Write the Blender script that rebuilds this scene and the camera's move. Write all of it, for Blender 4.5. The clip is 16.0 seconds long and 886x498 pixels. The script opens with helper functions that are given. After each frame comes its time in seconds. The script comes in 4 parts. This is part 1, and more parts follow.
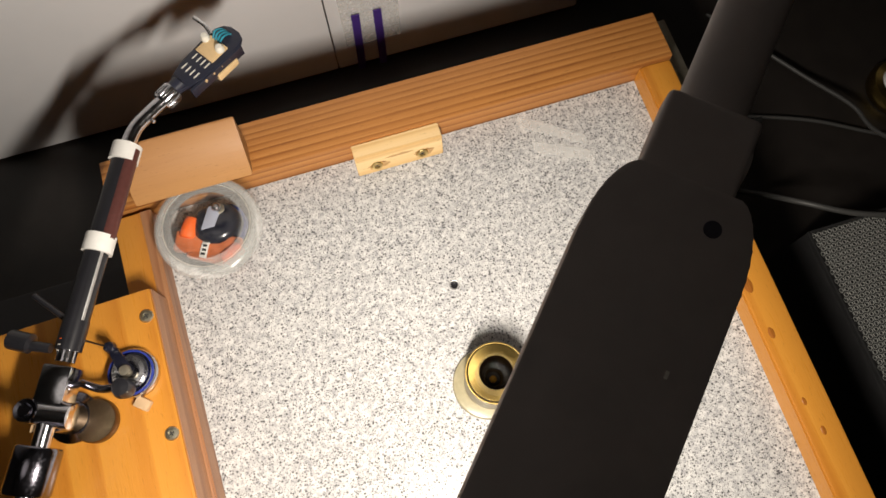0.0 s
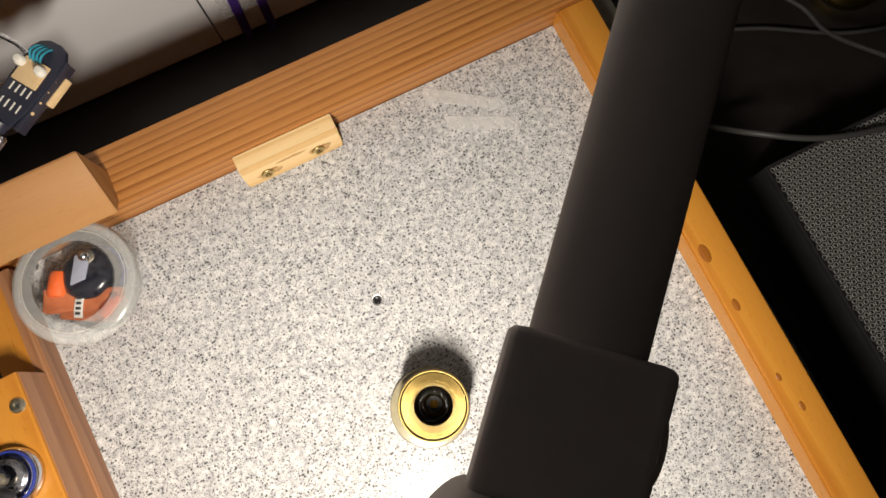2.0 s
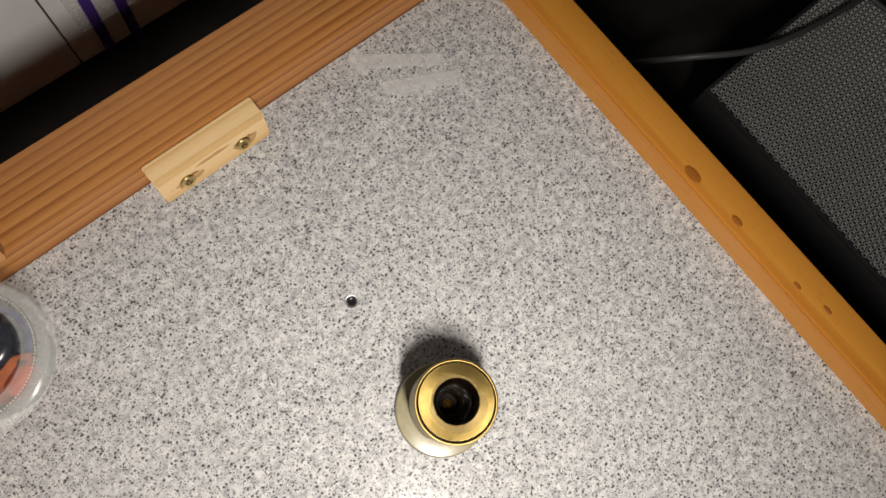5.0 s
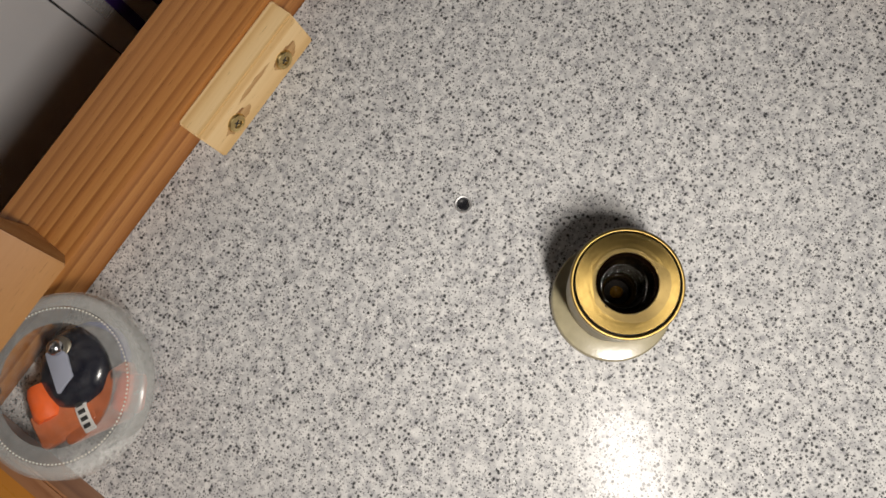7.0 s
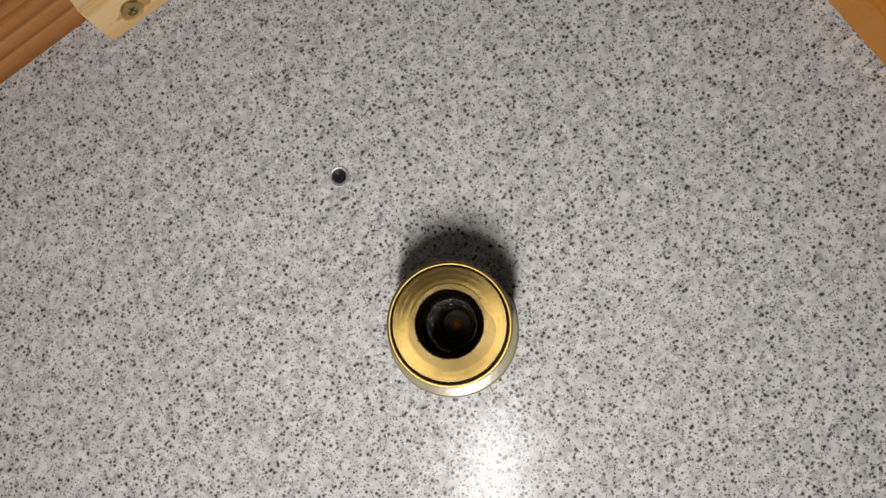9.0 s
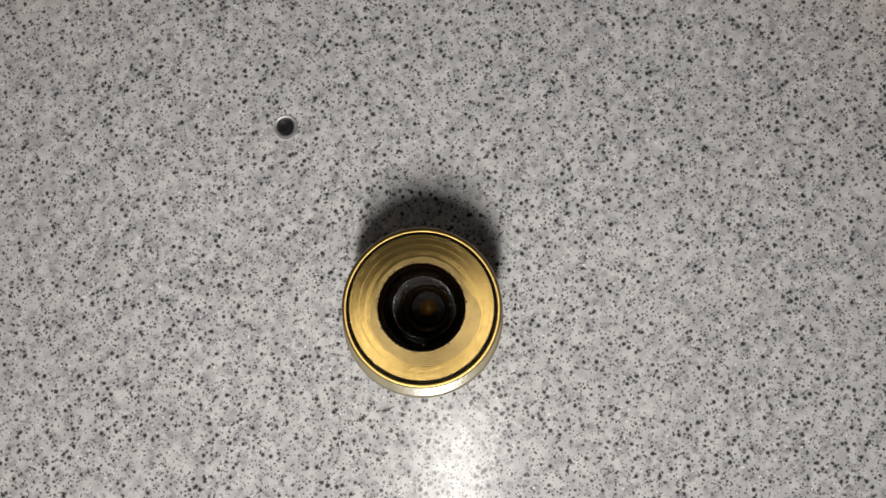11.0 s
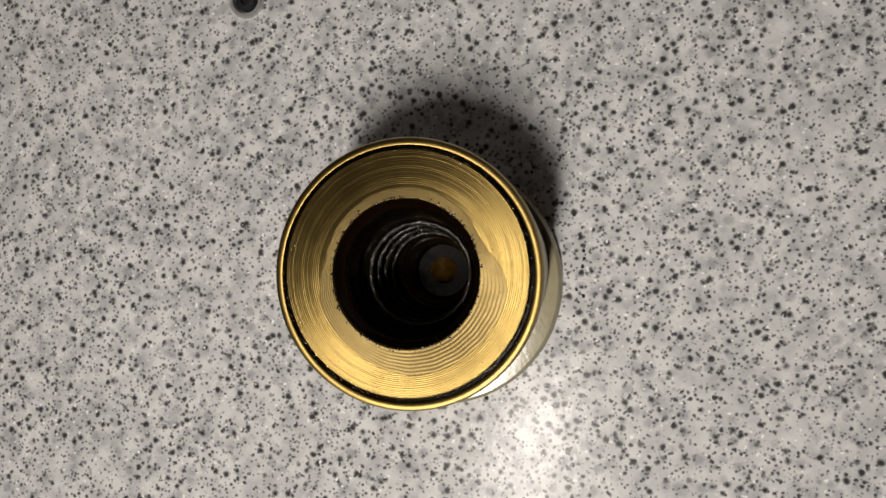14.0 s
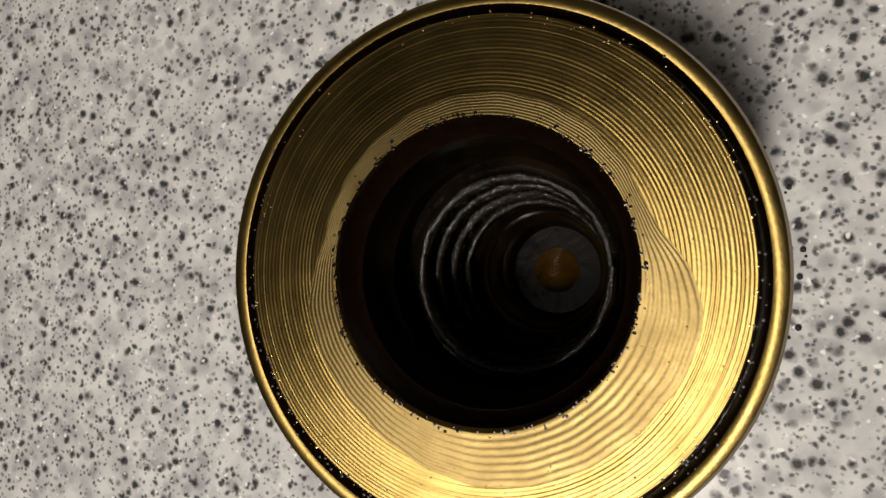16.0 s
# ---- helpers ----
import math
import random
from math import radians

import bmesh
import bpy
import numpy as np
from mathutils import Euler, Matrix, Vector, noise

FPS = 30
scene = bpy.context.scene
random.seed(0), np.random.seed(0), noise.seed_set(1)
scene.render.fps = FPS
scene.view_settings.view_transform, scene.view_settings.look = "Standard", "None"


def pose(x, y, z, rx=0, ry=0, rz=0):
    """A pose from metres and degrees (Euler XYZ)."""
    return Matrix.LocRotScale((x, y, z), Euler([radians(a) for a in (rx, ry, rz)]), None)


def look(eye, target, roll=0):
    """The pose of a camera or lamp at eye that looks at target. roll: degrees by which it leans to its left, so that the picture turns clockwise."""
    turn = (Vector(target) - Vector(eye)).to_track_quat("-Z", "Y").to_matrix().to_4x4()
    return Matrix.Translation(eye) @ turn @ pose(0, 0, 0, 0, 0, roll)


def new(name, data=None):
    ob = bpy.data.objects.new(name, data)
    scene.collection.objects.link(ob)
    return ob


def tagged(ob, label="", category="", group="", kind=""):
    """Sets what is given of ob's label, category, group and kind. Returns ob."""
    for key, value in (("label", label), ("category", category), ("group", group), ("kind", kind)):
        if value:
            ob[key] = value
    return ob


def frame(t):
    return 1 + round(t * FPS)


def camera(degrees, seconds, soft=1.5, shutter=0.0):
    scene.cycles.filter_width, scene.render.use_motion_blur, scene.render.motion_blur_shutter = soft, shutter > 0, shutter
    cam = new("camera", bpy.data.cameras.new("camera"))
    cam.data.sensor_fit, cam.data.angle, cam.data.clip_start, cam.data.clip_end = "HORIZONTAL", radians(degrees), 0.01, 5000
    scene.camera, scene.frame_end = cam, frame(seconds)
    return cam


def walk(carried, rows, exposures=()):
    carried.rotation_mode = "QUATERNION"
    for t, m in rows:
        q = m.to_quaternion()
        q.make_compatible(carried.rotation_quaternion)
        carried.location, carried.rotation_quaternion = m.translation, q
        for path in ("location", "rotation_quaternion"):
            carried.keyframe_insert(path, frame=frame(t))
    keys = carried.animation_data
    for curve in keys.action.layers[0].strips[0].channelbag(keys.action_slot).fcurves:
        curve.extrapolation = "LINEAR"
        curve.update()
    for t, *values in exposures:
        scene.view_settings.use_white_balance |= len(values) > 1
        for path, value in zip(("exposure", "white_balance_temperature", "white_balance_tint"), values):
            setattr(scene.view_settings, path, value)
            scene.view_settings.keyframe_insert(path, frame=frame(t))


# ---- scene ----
EXPOSURES = [(0, -0.03, 6450, 10), (2, -0.12, 6450, 10), (3.5, -0.28, 6400, 10), (6, -0.80, 6050, 10), (7, -0.87, 6150, 10), (8, -1.12, 6000, 10), (9, -1.12, 5950, 10), (12, -1.3, 5900, 10), (12.5, -1.3, 6100, 10), (13.7, -1.3, 6100, 10), (14.5, -1.32, 6250, 10), (15, -1.33, 6300, 10), (16, -1.25, 6300, 10)]
LAMP_TURN, LAMP_RISE, LAMP_W = radians(47.8), 0.10, 2.15
WALL_Y, WALL_SEAM = 0.267, -0.0305
ROOM_W = 0.70
LIFT_AT = (-0.1900, 0.0008)
RIB_X, RIB_TOP, RIB_LOW = -0.0055, -0.055, -0.098
HEAD_AT, HEAD_W, COLLAR_W, ARM_W = (0.0240, -0.0530, 0.3174), 0.0300, 0.0184, 0.0138
BUTTON_AT, MARK_AT = (0.0064, -0.0250), (0.0081, -0.0515)
cam = camera(63.94, 16.0, soft=1.6)
PATH = [
    (0, -0.04474, -0.10141, 0.43505, 17.938, 0.082, -17.250),
    (0.5, -0.02727, -0.07121, 0.42669, 14.144, -0.780, -20.646),
    (1, -0.02171, -0.07672, 0.41019, 14.194, -0.737, -23.584),
    (1.5, -0.00839, -0.06063, 0.40233, 12.383, -0.419, -25.121),
    (2, 0.00758, -0.04935, 0.39168, 10.900, -0.107, -26.087),
    (2.5, 0.00530, -0.04104, 0.38477, 8.994, -0.199, -26.070),
    (3, -0.00208, -0.04060, 0.38077, 7.432, -1.321, -25.579),
    (3.5, -0.00413, -0.03979, 0.38211, 6.888, -2.429, -25.771),
    (3.7, -0.00826, -0.03670, 0.37782, 7.473, -2.825, -26.284),
    (5.8, -0.06873, -0.03788, 0.29076, 16.617, -7.569, -50.334),
    (6, -0.07519, -0.03875, 0.27818, 16.053, -6.114, -52.307),
    (6.5, -0.05547, -0.04070, 0.25915, 12.609, 3.283, -55.839),
    (7, -0.03754, -0.04626, 0.26135, 9.124, 7.004, -54.084),
    (7.5, 0.00154, -0.04349, 0.25030, 5.605, 7.066, -46.494),
    (8, 0.02779, -0.05009, 0.24246, 0.432, 7.687, -38.507),
    (8.5, 0.02070, -0.05880, 0.24007, 4.738, 6.998, -37.404),
    (9, 0.01323, -0.06605, 0.23392, 6.057, 5.346, -35.815),
    (9.2, 0.01206, -0.06608, 0.23341, 6.507, 4.305, -35.221),
    (11.3, 0.00370, -0.06156, 0.18787, 4.295, 1.495, -35.347),
    (11.5, 0.00062, -0.05880, 0.18636, 3.257, 1.811, -35.588),
    (12, 0.00617, -0.05515, 0.18195, 0.732, 3.992, -36.528),
    (12.5, 0.02075, -0.06601, 0.17924, -1.705, 6.174, -37.549),
    (13, 0.01964, -0.06721, 0.18380, -1.998, 8.889, -36.514),
    (13.5, 0.02302, -0.06892, 0.17582, -0.028, 8.335, -35.636),
    (13.7, 0.02298, -0.07099, 0.17788, 0.607, 8.163, -35.603),
    (14, 0.01745, -0.06634, 0.12578, 0.971, 9.883, -34.385),
    (14.2, 0.01542, -0.06506, 0.10857, -0.755, 11.490, -33.910),
    (14.5, 0.01282, -0.06362, 0.09185, -2.399, 9.400, -32.982),
    (15, 0.01105, -0.06249, 0.08267, -2.850, 13.135, -32.317),
    (15.5, 0.01060, -0.06224, 0.08091, -2.317, 18.673, -32.067),
    (16, 0.01021, -0.06201, 0.07935, 1.365, 18.707, -31.150),
]
walk(cam, [(t, pose(*row)) for t, *row in PATH], exposures=EXPOSURES)

# ---- world and light ----
world = bpy.data.worlds.new("room_air")
scene.world = world
world.use_nodes = True
world.node_tree.nodes["Background"].inputs[0].default_value = (0.9, 0.93, 1.0, 1)
world.node_tree.nodes["Background"].inputs[1].default_value = 0.05


# the frame of the lamp's head: across, along the arm, upwards
U = Vector((math.cos(LAMP_TURN), math.sin(LAMP_TURN), LAMP_RISE)).normalized()
V = Vector((math.sin(LAMP_TURN), -math.cos(LAMP_TURN), 0))
W = V.cross(U)
HEAD_FRAME = Matrix(((V.x, U.x, W.x, HEAD_AT[0]), (V.y, U.y, W.y, HEAD_AT[1]), (V.z, U.z, W.z, HEAD_AT[2]), (0, 0, 0, 1)))

# the lamp's own light panel, on the underside of its head
panel = bpy.data.lights.new("lamp_panel", "AREA")
panel.shape, panel.size, panel.size_y, panel.energy, panel.color = "RECTANGLE", 0.018, 0.075, LAMP_W, (1.0, 0.90, 0.775)
lamp_panel = new("lamp_panel", panel)
PANEL_FRAME = HEAD_FRAME @ Matrix.Translation((0, -0.125, -0.0225)) @ Matrix.Rotation(radians(19), 4, "X") @ Matrix.Rotation(radians(8), 4, "Y")
lamp_panel.matrix_world = PANEL_FRAME


# added fill light at an invented ceiling lamp, to lift the dark parts
fill_light = bpy.data.lights.new("ceiling_fill", "AREA")
fill_light.shape, fill_light.size, fill_light.energy, fill_light.color = "DISK", 0.7, ROOM_W, (1.0, 0.90, 0.80)
new("ceiling_fill", fill_light).matrix_world = look((-0.5, 0.1, 1.70), (-0.5, 0.1, 0))


# ---- node materials ----
class Mat:
    """A small wrapper round a node material."""

    def __init__(self, name, rough=0.5, metal=0.0, colour=None):
        self.count = 0
        self.m = bpy.data.materials.new(name)
        self.m.use_nodes = True
        self.t = self.m.node_tree
        self.b = self.t.nodes["Principled BSDF"]
        self.b.inputs["Roughness"].default_value = rough
        self.b.inputs["Metallic"].default_value = metal
        if colour:
            self.b.inputs["Base Color"].default_value = (*colour, 1)
        self.co = self.t.nodes.new("ShaderNodeTexCoord").outputs["Object"]

    def put(self, socket, value):
        self.t.links.new(value, self.b.inputs[socket])

    def scaled(self, sx, sy, sz, rot=(0, 0, 0)):
        n = self.t.nodes.new("ShaderNodeMapping")
        n.inputs["Scale"].default_value = (sx, sy, sz)
        n.inputs["Rotation"].default_value = rot
        self.t.links.new(self.co, n.inputs["Vector"])
        return n.outputs[0]

    def noise(self, scale, detail=3, vec=None, rough=0.5, dist=0.0):
        n = self.t.nodes.new("ShaderNodeTexNoise")
        n.inputs["Scale"].default_value, n.inputs["Detail"].default_value = scale, detail
        n.inputs["Roughness"].default_value, n.inputs["Distortion"].default_value = rough, dist
        self.count += 1
        away = self.t.nodes.new("ShaderNodeVectorMath")
        away.inputs[1].default_value = (1.37 * self.count, 2.11 * self.count, 0.53 * self.count)
        self.t.links.new(vec or self.co, away.inputs[0])
        self.t.links.new(away.outputs[0], n.inputs["Vector"])
        return n.outputs["Fac"]

    def voronoi(self, scale, vec=None, out="Distance"):
        n = self.t.nodes.new("ShaderNodeTexVoronoi")
        n.inputs["Scale"].default_value = scale
        self.t.links.new(vec or self.co, n.inputs["Vector"])
        return n.outputs[out]

    def wave(self, scale, vec=None, dist=2.0, axis="Y", detail=2.0):
        n = self.t.nodes.new("ShaderNodeTexWave")
        n.bands_direction = axis
        n.wave_profile = "SAW"
        n.inputs["Scale"].default_value, n.inputs["Distortion"].default_value = scale, dist
        n.inputs["Detail"].default_value, n.inputs["Detail Scale"].default_value = detail, 1.0
        self.t.links.new(vec or self.co, n.inputs["Vector"])
        return n.outputs["Fac"]

    def ramp(self, fac, stops):
        n = self.t.nodes.new("ShaderNodeValToRGB")
        e = n.color_ramp.elements
        while len(e) < len(stops):
            e.new(0.5)
        for el, (p, c) in zip(e, stops):
            el.position, el.color = p, (*((c, c, c) if isinstance(c, (int, float)) else c), 1)
        self.t.links.new(fac, n.inputs[0])
        return n.outputs[0]

    def mix(self, fac, a, b, mode="MIX"):
        n = self.t.nodes.new("ShaderNodeMix")
        n.data_type, n.blend_type = "RGBA", mode
        for sock, v in ((n.inputs[0], fac), (n.inputs[6], a), (n.inputs[7], b)):
            if isinstance(v, (int, float)):
                sock.default_value = v
            elif isinstance(v, tuple):
                sock.default_value = (*v, 1)
            else:
                self.t.links.new(v, sock)
        return n.outputs[2]

    def bump(self, height, strength=0.3, distance=0.0005):
        n = self.t.nodes.new("ShaderNodeBump")
        n.inputs["Strength"].default_value, n.inputs["Distance"].default_value = strength, distance
        self.t.links.new(height, n.inputs["Height"])
        self.t.links.new(n.outputs[0], self.b.inputs["Normal"])


def speckled_laminate():
    m = Mat("speckled_laminate", 0.3)
    m.b.inputs["Specular IOR Level"].default_value = 0.13
    drift = m.t.nodes.new("ShaderNodeVectorMath")
    wander = m.t.nodes.new("ShaderNodeTexNoise")
    wander.inputs["Scale"].default_value, wander.inputs["Detail"].default_value = 1300, 2
    m.t.links.new(m.co, wander.inputs["Vector"])
    drift.operation = "MULTIPLY_ADD"
    drift.inputs[1].default_value = (0.0006, 0.0006, 0.0)
    m.t.links.new(wander.outputs["Color"], drift.inputs[0])
    m.t.links.new(m.co, drift.inputs[2])
    base = m.ramp(m.noise(260, 4), [(0.30, (0.40, 0.40, 0.41)), (0.46, (0.53, 0.53, 0.53)), (0.64, (0.67, 0.665, 0.655))])
    c = m.mix(m.ramp(m.noise(30, 2), [(0.35, 0.0), (0.7, 0.22)]), base, (0.45, 0.445, 0.44))
    # grey flakes under the surface, then dark specks of three sizes, each cell with a size of its own
    for scale, reach, shade, strength in ((430, 0.42, 0.25, 0.6), (540, 0.34, 0.03, 0.97), (860, 0.33, 0.04, 0.95), (1350, 0.36, 0.06, 0.9)):
        cells = m.t.nodes.new("ShaderNodeTexVoronoi")
        cells.inputs["Scale"].default_value = scale
        away = m.t.nodes.new("ShaderNodeVectorMath")
        away.inputs[1].default_value = (scale * 0.013, scale * 0.007, 0)
        m.t.links.new(drift.outputs[0], away.inputs[0])
        flat = m.t.nodes.new("ShaderNodeVectorMath")
        flat.operation = "MULTIPLY"
        flat.inputs[1].default_value = (1, 1, 0)
        m.t.links.new(away.outputs[0], flat.inputs[0])
        m.t.links.new(flat.outputs[0], cells.inputs["Vector"])
        small = m.ramp(cells.outputs["Color"], [(0.22, reach * 0.85), (0.66, 0.0)])
        near = m.mix(1.0, cells.outputs["Distance"], small, "ADD")
        c = m.mix(m.ramp(near, [(reach * 0.55, strength), (reach, strength * 0.4), (reach * 1.25, 0.0)]), c, (shade, shade, shade * 1.08))
    glint = m.ramp(m.noise(900, 1), [(0.67, 0.0), (0.75, 0.9)])
    m.put("Base Color", m.mix(glint, c, (0.86, 0.86, 0.85)))
    m.put("Roughness", m.ramp(m.noise(300, 2), [(0.3, 0.20), (0.7, 0.26)]))
    m.bump(m.noise(900, 2), 0.12, 0.0002)
    return m.m


def wood(name, pale, mid, dark, band, axis=0, gloss=0.35, distortion=3.0, contrast=1.0):
    """Sawn wood with its grain along the given local axis; band: growth lines per metre."""
    m = Mat(name, gloss)
    s = [1.0, 1.0, 1.0]
    s[axis] = 0.035
    v = m.scaled(*s, (radians(32), 0, 0) if axis == 0 else (0, radians(25), 0))
    lines = m.wave(band, v, distortion, "DIAGONAL" if axis == 2 else ("Y" if axis == 0 else "X"), 3.0)
    c = m.ramp(lines, [(0.0, pale), (0.55, mid), (0.88, dark), (1.0, mid)])
    c = m.mix(m.ramp(m.noise(120, 3, v), [(0.40, 0.0), (0.66, 0.5)]), c, mid)
    streak = m.noise(900, 4, v, 0.7)
    c = m.mix(m.ramp(streak, [(0.40, 0.0), (0.75, 0.35 * contrast)]), c, dark)
    blotch = m.ramp(m.noise(28, 3), [(0.35, 0.0), (0.8, 0.5)])
    c = m.mix(blotch, c, mid)
    pores = m.ramp(m.noise(2200, 2, m.scaled(*[0.08 if i == axis else 1.0 for i in range(3)])), [(0.26, 0.5), (0.33, 0.0)])
    c = m.mix(pores, c, tuple(x * 0.4 for x in dark))
    m.put("Base Color", c)
    m.put("Roughness", m.ramp(streak, [(0.3, gloss - 0.06), (0.8, gloss + 0.12)]))
    m.bump(streak, 0.25, 0.0004)
    return m.m


def brass(name, colour, rough, stain, turned_finish=0.0):
    m = Mat(name, rough, 1.0)
    dull = m.ramp(m.noise(420, 4, rough=0.7), [(0.42, 0.0), (0.85, 0.6)])
    c = m.mix(dull, colour, stain)
    pits = m.ramp(m.noise(2600, 2), [(0.235, 1.0), (0.275, 0.0)])
    m.put("Base Color", m.mix(pits, c, (0.05, 0.03, 0.01)))
    m.put("Roughness", m.ramp(m.noise(500, 3), [(0.3, rough - 0.04), (0.75, rough + 0.06)]))
    m.bump(m.noise(3500, 3), 0.2, 0.00005)
    if turned_finish:
        tan = m.t.nodes.new("ShaderNodeTangent")
        tan.direction_type, tan.axis = "RADIAL", "Z"
        m.put("Tangent", tan.outputs[0])
        m.b.inputs["Anisotropic"].default_value = turned_finish
    return m.m


def metal(name, colour, rough):
    m = Mat(name, rough, 1.0)
    m.put("Base Color", m.mix(m.ramp(m.noise(350, 3), [(0.4, 0.0), (0.8, 0.4)]), colour, tuple(x * 0.55 for x in colour)))
    m.put("Roughness", m.ramp(m.noise(700, 3), [(0.3, rough), (0.8, rough + 0.15)]))
    return m.m


def paint(name, colour, rough, spread=0.25, bump=0.1, scale=300, metallic=0.0, spec=None):
    m = Mat(name, rough, metallic)
    c = m.mix(m.ramp(m.noise(scale, 4), [(0.3, 0.0), (0.75, 1.0)]), colour, tuple(x * (1 - spread) for x in colour))
    c = m.mix(m.ramp(m.noise(scale * 0.06, 2), [(0.35, 0.0), (0.8, 0.6)]), c, tuple(x * (1 - spread) for x in colour))
    m.put("Base Color", c)
    m.bump(m.noise(scale * 4, 2), bump, 0.0003)
    if spec is not None:
        m.b.inputs["Specular IOR Level"].default_value = spec
    return m.m


def clear_plastic(name, tint, rough, alpha):
    """Thin cloudy film: partly see-through, with a real gloss."""
    m = Mat(name, rough, 0.0, tint)
    m.put("Alpha", m.ramp(m.noise(350, 3), [(0.25, max(alpha - 0.04, 0)), (0.8, alpha + 0.03)]))
    return m.m


LAMINATE = speckled_laminate()
FIR = wood("red_fir", (0.53, 0.255, 0.075), (0.43, 0.18, 0.046), (0.20, 0.063, 0.013), 76, 0, 0.42, 3.6)
PINE = wood("varnished_pine", (0.60, 0.27, 0.04), (0.56, 0.235, 0.032), (0.45, 0.165, 0.02), 16, 1, 0.3, 7.0, 0.5)
ALDER = wood("plain_alder", (0.48, 0.26, 0.10), (0.41, 0.205, 0.072), (0.30, 0.13, 0.04), 28, 0, 0.45, 4.0, 0.7)
SPRUCE = wood("pale_spruce", (0.80, 0.60, 0.33), (0.75, 0.53, 0.26), (0.58, 0.36, 0.14), 60, 0, 0.5, 3.0, 0.7)
SIDEWOOD = wood("aged_edge_wood", (0.42, 0.22, 0.11), (0.36, 0.17, 0.08), (0.22, 0.09, 0.04), 50, 1, 0.4, 3.0, 0.8)
BRASS = brass("turned_brass", (0.27, 0.190, 0.060), 0.40, (0.17, 0.112, 0.030), 0.78)
BRASS_WORN = brass("worn_brass", (0.20, 0.145, 0.056), 0.46, (0.14, 0.10, 0.036), 0.6)
# glossy oil; the shade of bore and groove is put into its near-black colour
OILY_DARK = Mat("oily_dark_recess", 0.16, 0.0)
OILY_DARK.put("Base Color", OILY_DARK.ramp(OILY_DARK.noise(240, 3), [(0.35, (0.0015, 0.0012, 0.001)), (0.75, (0.008, 0.005, 0.002))]))
OILY_DARK.b.inputs["Specular IOR Level"].default_value = 0.35
OILY_DARK.bump(OILY_DARK.noise(700, 2), 0.2, 0.0003)
OILY_DARK = OILY_DARK.m
# for the coil added in the bore to catch highlights
COIL_GLOSS = paint("glossy_coil", (0.007, 0.005, 0.002), 0.12, 0.5, 0.5, 1500)
NICKEL = metal("dull_nickel", (0.37, 0.34, 0.27), 0.48)
CHROME = metal("chrome", (0.66, 0.66, 0.70), 0.09)
ALUMINIUM = metal("polished_aluminium", (0.74, 0.74, 0.76), 0.2)
STEEL = metal("bright_steel", (0.78, 0.78, 0.78), 0.42)
ZINC = metal("zinc_screw", (0.62, 0.58, 0.45), 0.3)
BRASS_SCREW = brass("brass_screw", (0.72, 0.55, 0.25), 0.3, (0.4, 0.3, 0.12))
BLACK_METAL = paint("black_anodised", (0.018, 0.018, 0.022), 0.28, 0.3, 0.05)
SHELL_BLACK = paint("blue_black_shell", (0.022, 0.025, 0.045), 0.38, 0.3, 0.08)
BLUE_METAL = paint("blue_anodised", (0.03, 0.05, 0.30), 0.25, 0.3, 0.05)
TAPE_WHITE = paint("white_tape", (0.80, 0.79, 0.76), 0.6, 0.12, 0.3)
TAPE_TAN = paint("tan_paper", (0.62, 0.42, 0.24), 0.7, 0.2, 0.3)
FLANGE = paint("ivory_collar", (0.36, 0.32, 0.20), 0.22, 0.25, 0.1)
LAMP_GREY = paint("charcoal_plastic", (0.44, 0.39, 0.37), 0.55, 0.15, 0.05, 120)
LAMP_DARK = paint("dark_button", (0.05, 0.046, 0.065), 0.5, 0.2)
DESK = paint("black_desk", (0.024, 0.020, 0.018), 0.45, 0.35, 0.15, 60)
SLATE = paint("slate_mat", (0.045, 0.045, 0.048), 0.8, 0.2, 0.4, 500)
WHITE_PANEL = paint("white_cabinet", (0.86, 0.86, 0.88), 0.5, 0.06, 0.04, 30)
ROOM = paint("room_paint", (0.42, 0.41, 0.39), 0.8, 0.08, 0.1, 20)
PURPLE = paint("purple_ribbon", (0.07, 0.025, 0.26), 0.7, 0.35, 0.4, 900)
BOX_BLACK = paint("black_box", (0.024, 0.024, 0.025), 0.35, 0.3, 0.2, 120)
MESH_METAL = paint("grey_mesh", (0.50, 0.51, 0.49), 0.35, 0.3, 0.1, 500, 0.6)
CABLE = paint("grey_cable", (0.052, 0.052, 0.051), 0.5, 0.15, 0.1, 500)
CABLE_BLACK = paint("black_cable", (0.02, 0.02, 0.02), 0.5, 0.2, 0.1, 500)
ORANGE = paint("orange_foam", (0.95, 0.14, 0.008), 0.6, 0.2, 0.3, 700)
COPPER = paint("copper_red_film", (0.66, 0.19, 0.07), 0.3, 0.35, 0.3, 200)
KNOB_BLACK = paint("black_knob", (0.010, 0.011, 0.022), 0.22, 0.3, 0.05)
GREY_PAD = paint("lilac_pad", (0.42, 0.45, 0.56), 0.45, 0.15, 0.1)
CREAM = paint("cream_cartridge", (0.78, 0.56, 0.30), 0.5, 0.15, 0.1)
NYLON = paint("white_nylon", (0.82, 0.80, 0.72), 0.35, 0.1, 0.05)
TEAL = paint("teal_wires", (0.03, 0.30, 0.42), 0.4, 0.3, 0.1)
CLEAR = clear_plastic("clear_polypropylene", (0.80, 0.82, 0.82), 0.08, 0.02)
HAZY = clear_plastic("hazy_polypropylene", (0.80, 0.81, 0.80), 0.15, 0.16)
CLOUDY = clear_plastic("cloudy_polypropylene", (0.78, 0.79, 0.77), 0.18, 0.30)
TAPE_CLEAR = clear_plastic("clear_tape", (0.90, 0.90, 0.88), 0.25, 0.30)
